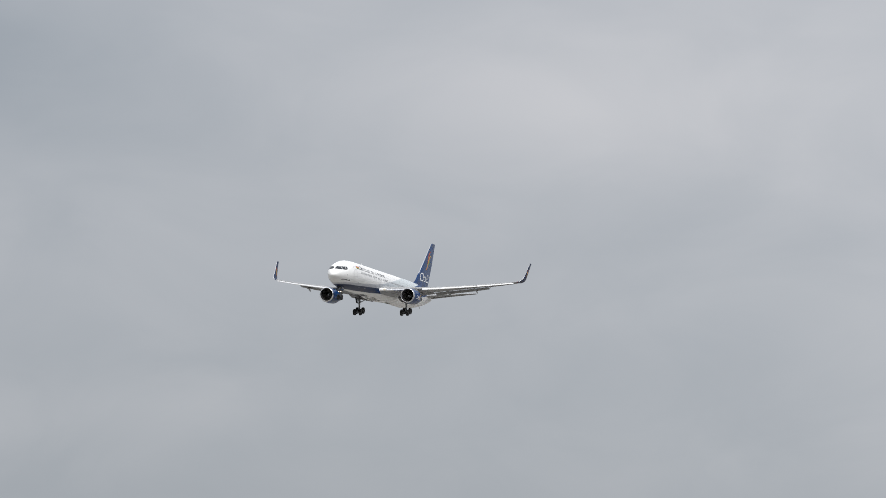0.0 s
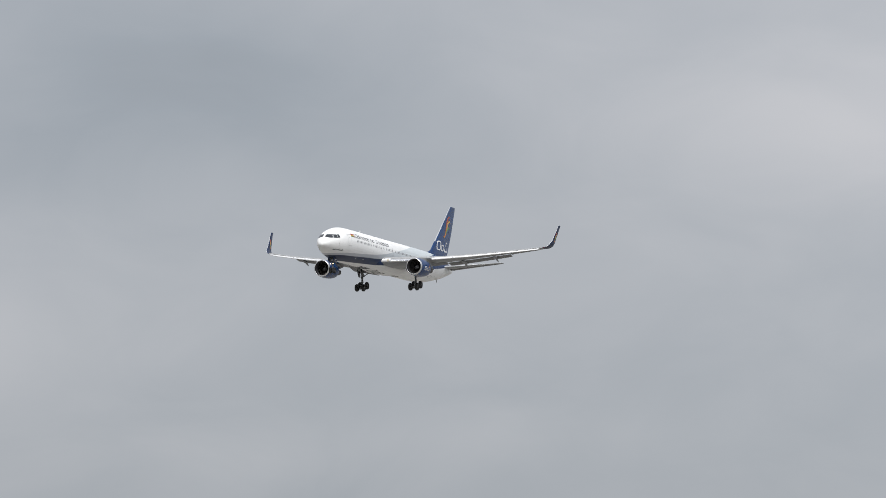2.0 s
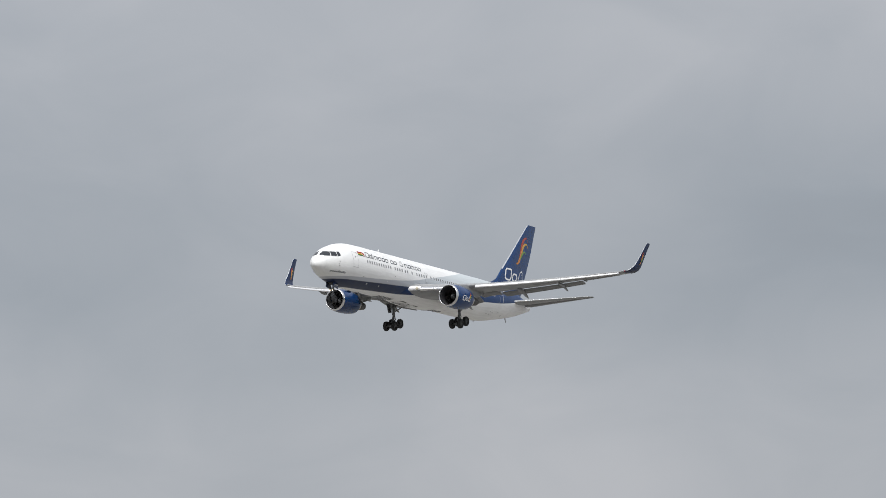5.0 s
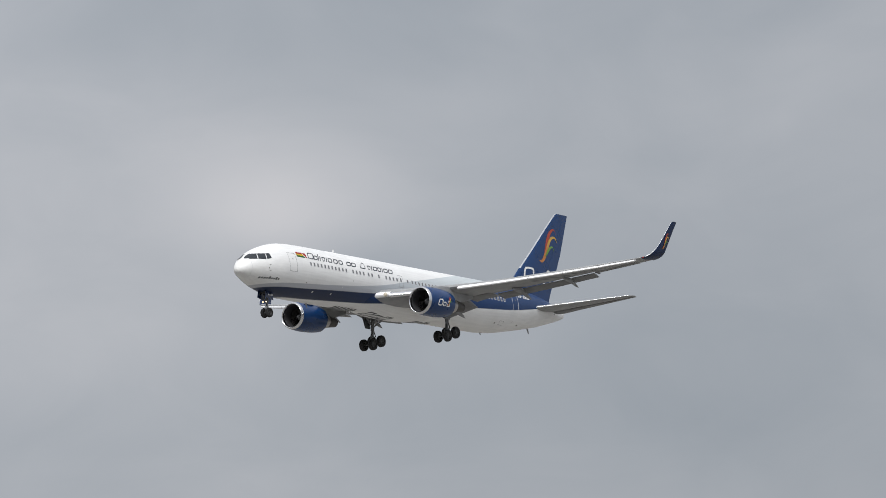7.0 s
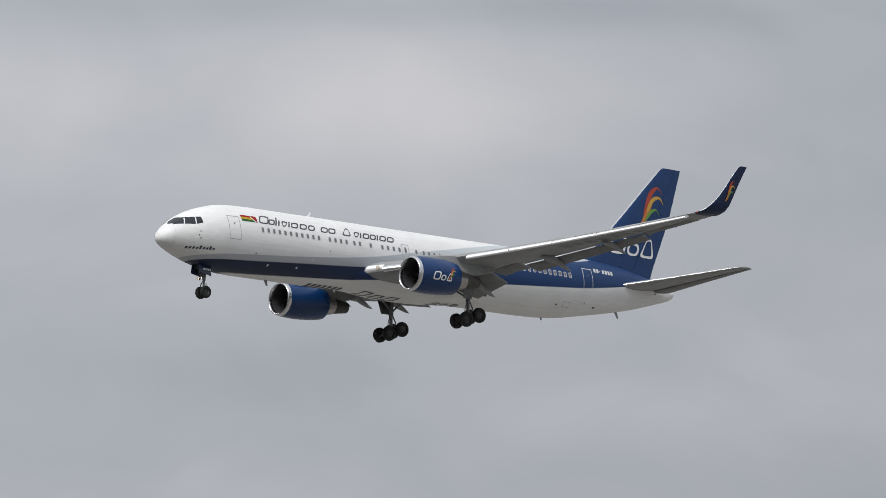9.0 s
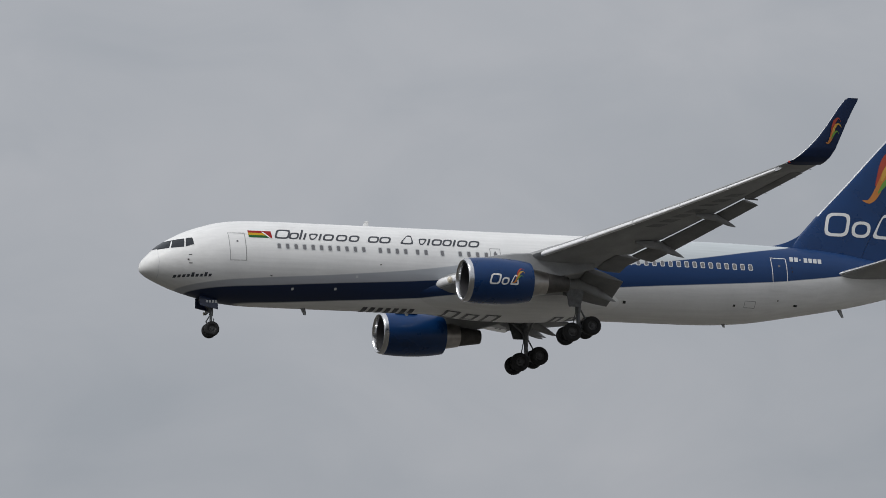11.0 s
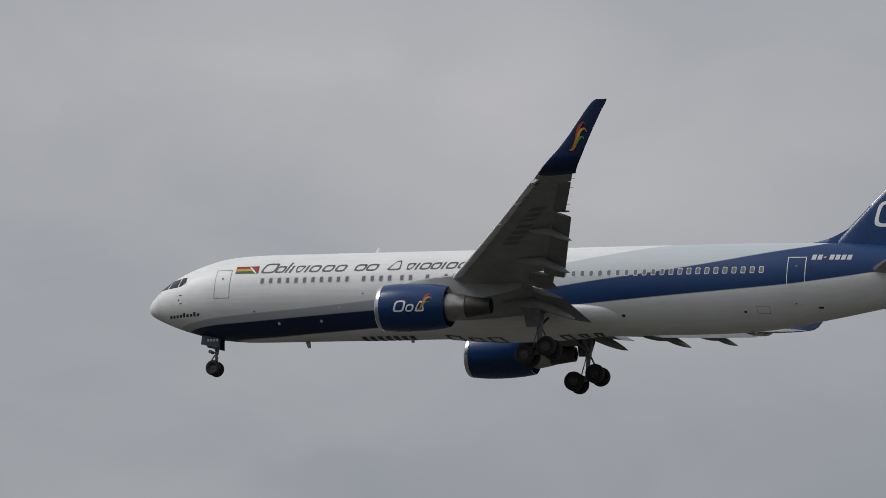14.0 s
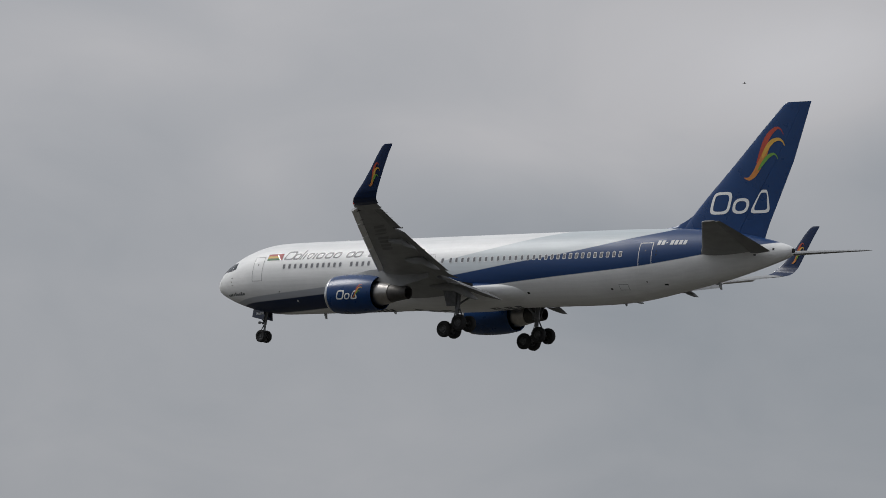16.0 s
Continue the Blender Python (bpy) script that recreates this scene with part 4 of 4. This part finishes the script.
def fin_half(x, z):
    le, te = fin_at(z)
    q = min(0.999, max(0.0, (x - le) / (te - le)))
    return 5 * (0.2969 * math.sqrt(q) - 0.126 * q - 0.3516 * q * q + 0.2843 * q**3 - 0.1015 * q**4) * 0.085 * (te - le)


def build_fin():
    rings = []
    rows = [(z, *fin_at(z)) for z in sorted({q[0] for q in FIN} | {1.25 + 0.25 * i for i in range(40)})]
    for z, le, te in rows:
        cut = le + (te - le) * 0.70
        ring = [(x, fin_half(x, z), z) for x in [le + (cut - le) * (1 - math.cos(math.pi * i / 2 / 12)) for i in range(13)]]
        rings.append(ring + [(x, -y, z) for x, y, z in ring[:0:-1]])
    fin = part("tail_fin", loft(rings), m_blue, airliner, "tall blue tail fin")
    rud = []
    for z, le, te in rows[1:]:
        cut = le + (te - le) * 0.704
        xs = [cut + (te - cut) * i / 5 for i in range(6)]
        ring = [(x, fin_half(x, z) + 0.003, z) for x in xs]
        rud.append(ring + [(x, -y, z) for x, y, z in ring[::-1]])
    part("rudder", loft(rud), m_blue, fin, "blue rudder")
    # bright leading edge and the fillet ahead of it
    le = []
    for z, a, te in [q for q in rows if q[0] > 4.6]:
        q = [a - 0.015 + 0.13 * (i / 4) ** 2 for i in range(5)]
        ring = [(x, fin_half(max(x, a), z) + 0.008, z) for x in q]
        le.append(ring + [(x, -y, z) for x, y, z in ring[::-1]])
    part("fin_leading_edge", loft(le), m_metal, fin, "bright metal leading edge")
    fil = []
    for i in range(14):
        u = i / 13
        x = 41.6 + 3.5 * u
        h = 2.54 + 1.06 * u**2.4
        w = 0.05 + 0.06 * u
        fil.append([(x, w * 1.5, 2.3), (x, w, 2.3 + (h - 2.3) * 0.6), (x, w * 0.35, h - 0.02), (x, 0, h), (x, -w * 0.35, h - 0.02), (x, -w, 2.3 + (h - 2.3) * 0.6), (x, -w * 1.5, 2.3)])
    part("fin_fillet", loft(fil), m_blue, fin, "blue dorsal fillet")
    for side in (-1, 1):
        pl = lambda x, z, off=0.012: Vector((x, side * (fin_half(x, z) + off), z))
        emblem(pl, 50.0, 6.05, 0.98, fin)
        for (x0, x1, z0, z1, sl, pw, pn) in ((46.42, 48.15, 3.40, 5.00, 0.22, 4.0, 0), (48.36, 49.72, 3.40, 4.50, 0.22, 2.6, 0), (49.86, 51.62, 3.40, 5.05, 0.22, 5.0, 0.7)):
            part("fin_mark", oval_ring(x0, x1, z0, z1, 0.20, sl, lambda x, z: pl(x, z, 0.014), pw, pn), m_white, fin, "white fin lettering ring")


def build_tailplane(side):
    S = [(0.0, 45.3, 52.5, 0.34), (1.0, 46.3, 52.45, 0.48), (3.0, 47.95, 52.85, 0.79), (6.0, 50.15, 53.42, 1.23), (8.8, 52.2, 53.96, 1.63), (9.2, 52.5, 54.04, 1.68), (9.36, 52.9, 54.05, 1.70)]
    tp = part("tailplane", loft([aero(a, y, z, (b - a) * 0.72, 0.125, -1.5, 0, side) for y, a, b, z in S]), m_wing, airliner, "grey swept tailplane")
    part("elevator", loft([aero(a + (b - a) * 0.71, y, z - 0.01 + (b - a) * 0.012, (b - a) * 0.29, 0.15, -0.5, 0, side) for y, a, b, z in S[1:-1]]), m_flap, tp, "grey elevator")
    part("tailplane_edge", loft([[Vector(p) + Vector((-0.012, 0, 0)) for p in aero(a, y, z, (b - a) * 0.05, 0.55, -1.5, 0, side)] for y, a, b, z in S[1:-1]]), m_metal, tp, "bright metal leading edge")


# ---- landing gear ----
def wheel_mesh(rad, wid):
    h = wid / 2
    prof = [(-h * 0.55, 0.0), (-h * 0.55, rad * 0.18), (-h * 0.35, rad * 0.24), (-h * 0.35, rad * 0.40), (-h * 0.75, rad * 0.50), (-h * 0.95, rad * 0.62), (-h, rad * 0.78), (-h * 0.85, rad * 0.92), (-h * 0.55, rad * 0.985), (-h * 0.2, rad), (h * 0.2, rad), (h * 0.55, rad * 0.985), (h * 0.85, rad * 0.92), (h, rad * 0.78), (h * 0.95, rad * 0.62), (h * 0.75, rad * 0.50), (h * 0.35, rad * 0.40), (h * 0.35, rad * 0.24), (h * 0.55, rad * 0.18), (h * 0.55, 0.0)]
    mats = [1 if (p[1] < rad * 0.49) else 0 for p in prof[:-1]]
    bm = lathe(prof, (0, 0, 0), "y", 32, None, mats)
    me = bpy.data.meshes.new("wheel")
    bm.to_mesh(me)
    bm.free()
    me.materials.append(m_tyre)
    me.materials.append(m_rim)
    me.shade_smooth()
    me.set_sharp_from_angle(angle=radians(40))
    return me


def build_main_gear(side, wheel):
    y = 4.65
    px, pz = 27.28, -4.58
    bm = tube((27.35, side * y, -1.3), (27.30, side * y, -3.3), 0.20, 0.19)
    gear = part("main_gear", bm, m_gear, airliner, "lowered main landing gear leg")
    part("oleo", tube((27.30, side * y, -3.3), (px, side * y, pz), 0.135, 0.135), m_gear, gear)
    part("side_brace", tube((27.34, side * y, -2.3), (27.0, side * 3.1, -1.9), 0.09, 0.08), m_gear, gear)
    part("side_brace", tube((27.34, side * y, -3.0), (27.34, side * 3.3, -2.3), 0.08, 0.07), m_gear, gear)
    part("drag_brace", tube((27.3, side * y, -2.9), (25.7, side * y, -1.5), 0.09, 0.09), m_gear, gear)
    part("torque_link", tube((27.45, side * y, -3.2), (27.78, side * y, -3.8), 0.055, 0.05), m_gear, gear)
    part("torque_link", tube((27.78, side * y, -3.8), (27.42, side * y, -4.4), 0.05, 0.055), m_gear, gear)
    part("hydraulic_line", tube((27.15, side * y, -3.3), (26.85, side * y, -4.5), 0.035, 0.035), m_gear, gear)
    t = radians(18.5)
    half = 0.71
    ax = [(px - half * math.cos(t), pz - half * math.sin(t)), (px + half * math.cos(t), pz + half * math.sin(t))]
    bm = tube((ax[0][0], side * y, ax[0][1]), (ax[1][0], side * y, ax[1][1]), 0.14, 0.13)
    for x, z in ax:
        tube((x, side * y - 0.62, z), (x, side * y + 0.62, z), 0.075, 0.075, bm)
    part("bogie_beam", bm, m_gear, gear, "tilted four-wheel bogie beam")
    for x, z in ax:
        for dy in (-0.57, 0.57):
            shared("wheel", wheel, gear, (x, side * y + dy, z))
    # leg door outboard of the strut
    bm = box((26.20, -0.03, -3.12), (27.62, 0.03, -1.55), None, 0, 0.015)
    for v in bm.verts:
        low = min(1.0, max(0.0, (-2.5 - v.co.z) / 0.62))
        v.co.x = 26.95 + (v.co.x - 26.91) * (1 - 0.45 * low)
        v.co.y = side * (4.98 + v.co.y + (v.co.z + 3.12) * 0.18)
    part("gear_door", bm, m_gear, gear, "dark grey tapered leg door")
    # dark wheel bay in the wing underside
    bm = box((26.2, side * 4.65 - 0.55, -1.62), (28.2, side * 4.65 + 0.55, -1.40), None, 0, 0.02)
    part("wheel_bay", bm, m_dark, gear)


def build_nose_gear(wheel):
    bm = tube((4.72, 0, -2.2), (4.62, 0, -3.5), 0.13, 0.12)
    tube((4.62, 0, -3.5), (4.55, 0, -4.40), 0.085, 0.085, bm)
    tube((4.55, -0.34, -4.40), (4.55, 0.34, -4.40), 0.06, 0.06, bm)
    tube((4.63, 0.16, -3.3), (3.95, 0.16, -2.3), 0.055, 0.055, bm)
    tube((4.63, -0.16, -3.3), (3.95, -0.16, -2.3), 0.055, 0.055, bm)
    tube((4.50, 0, -3.55), (4.28, 0, -3.9), 0.04, 0.04, bm)
    tube((4.28, 0, -3.9), (4.48, 0, -4.3), 0.04, 0.04, bm)
    tube((4.36, -0.26, -3.36), (4.36, 0.26, -3.36), 0.05, 0.05, bm)
    tube((4.75, -0.1, -3.7), (4.75, -0.1, -4.2), 0.035, 0.03, bm)
    gear = part("nose_gear", bm, m_gear, airliner, "lowered nose landing gear leg")
    for dy in (-0.30, 0.30):
        shared("wheel", wheel, gear, (4.55, dy, -4.40))
    for s in (-1, 1):
        bm = box((3.75, -0.02, -3.20), (4.92, 0.02, -2.35), None, 0, 0.012)
        for v in bm.verts:
            v.co.y = s * (0.42 + v.co.y - (v.co.z + 2.35) * 0.12)
            if v.co.x < 4:
                v.co.z = -2.35 + (v.co.z + 2.35) * 0.72
        d = part("gear_door", bm, m_navy, gear, "dark blue nose gear door")
        for i in range(4):
            part("registration_bar", box((4.15 + 0.2 * i, s * 0.50 - 0.02, -2.78), (4.28 + 0.2 * i, s * 0.50 + 0.02, -2.62), None, 0, 0), m_rimw, d)
        bm = lathe([(0.02, 0.0), (0.02, 0.08), (-0.04, 0.10), (0.12, 0.09), (0.2, 0.0)], (4.22, s * 0.20, -3.36), "x", 20, None, [1, 0, 0, 0])
        part("taxi_lamp", bm, [m_gear, m_lamp], gear, "lit warm white taxi lamp")
    part("wheel_bay", box((3.9, -0.36, -2.55), (5.6, 0.36, -2.30), None, 0, 0.02), m_dark, gear)


for s in (-1, 1):
    build_wing(s)
    build_engine(s)
    build_tailplane(s)
build_fin()
big_wheel, small_wheel = wheel_mesh(0.60, 0.44), wheel_mesh(0.475, 0.33)
for s in (-1, 1):
    build_main_gear(s, big_wheel)
build_nose_gear(small_wheel)


# ---- birds ----
def build_bird(span, droop):
    b = new("bird")
    tagged(b, "small dark bird in flight far off", "bird")
    L = span * 0.45
    prof = [(-0.5, 0.0), (-0.44, 0.07), (-0.34, 0.09), (-0.25, 0.085), (-0.05, 0.14), (0.15, 0.12), (0.35, 0.05), (0.5, 0.01)]
    part("body", lathe([(s * L, r * L) for s, r in prof], (0, 0, 0), "x", 12), m_feather, b)
    bm = bmesh.new()
    loft([[(0.4 * L, -0.03 * L, 0), (0.4 * L, 0.03 * L, 0), (0.4 * L, 0.0, 0.02 * L)], [(0.75 * L, -0.13 * L, 0), (0.75 * L, 0.13 * L, 0), (0.75 * L, 0.0, 0.012 * L)]], True, bm)
    part("tail", bm, m_feather, b)
    for s in (-1, 1):
        rings = []
        for u, c, sw, up in ((0.04, 0.30, 0, 0), (0.2, 0.30, -0.06, 0.5), (0.36, 0.22, 0.02, 0.75), (0.5, 0.05, 0.22, 0.85)):
            x, y, z = -0.16 * L + sw * L, s * u * span, droop * up * span * 0.5
            rings.append([(x, y, z), (x + c * L * 0.4, y, z + 0.02 * L), (x + c * L, y, z), (x + c * L * 0.4, y, z - 0.005 * L)])
        part("wing", loft(rings), m_feather, b)
    return b


bird_low = build_bird(0.42, -0.5)
bird_high = build_bird(0.36, 0.4)


# ---- movement ----
def motions():
    walk(airliner, [(t, pose(x, y, z, rx, ry, rz)) for t, x, y, z, rx, ry, rz in FLIGHT])
    walk(bird_low, [(t, pose(-5.01 + 15.2 * (t - 12.5), 150.0, 29.45 + 0.2 * math.sin(t * 2), 0, 0, 186)) for t in range(0, 17)])
    walk(bird_high, [(t, pose(-171.4 + 8.0 * (t - 16), 241.0 + 6.0 * (t - 16), 52.06 - 1.1 * (t - 16), 0, 0, 215)) for t in range(0, 17)])


motions()
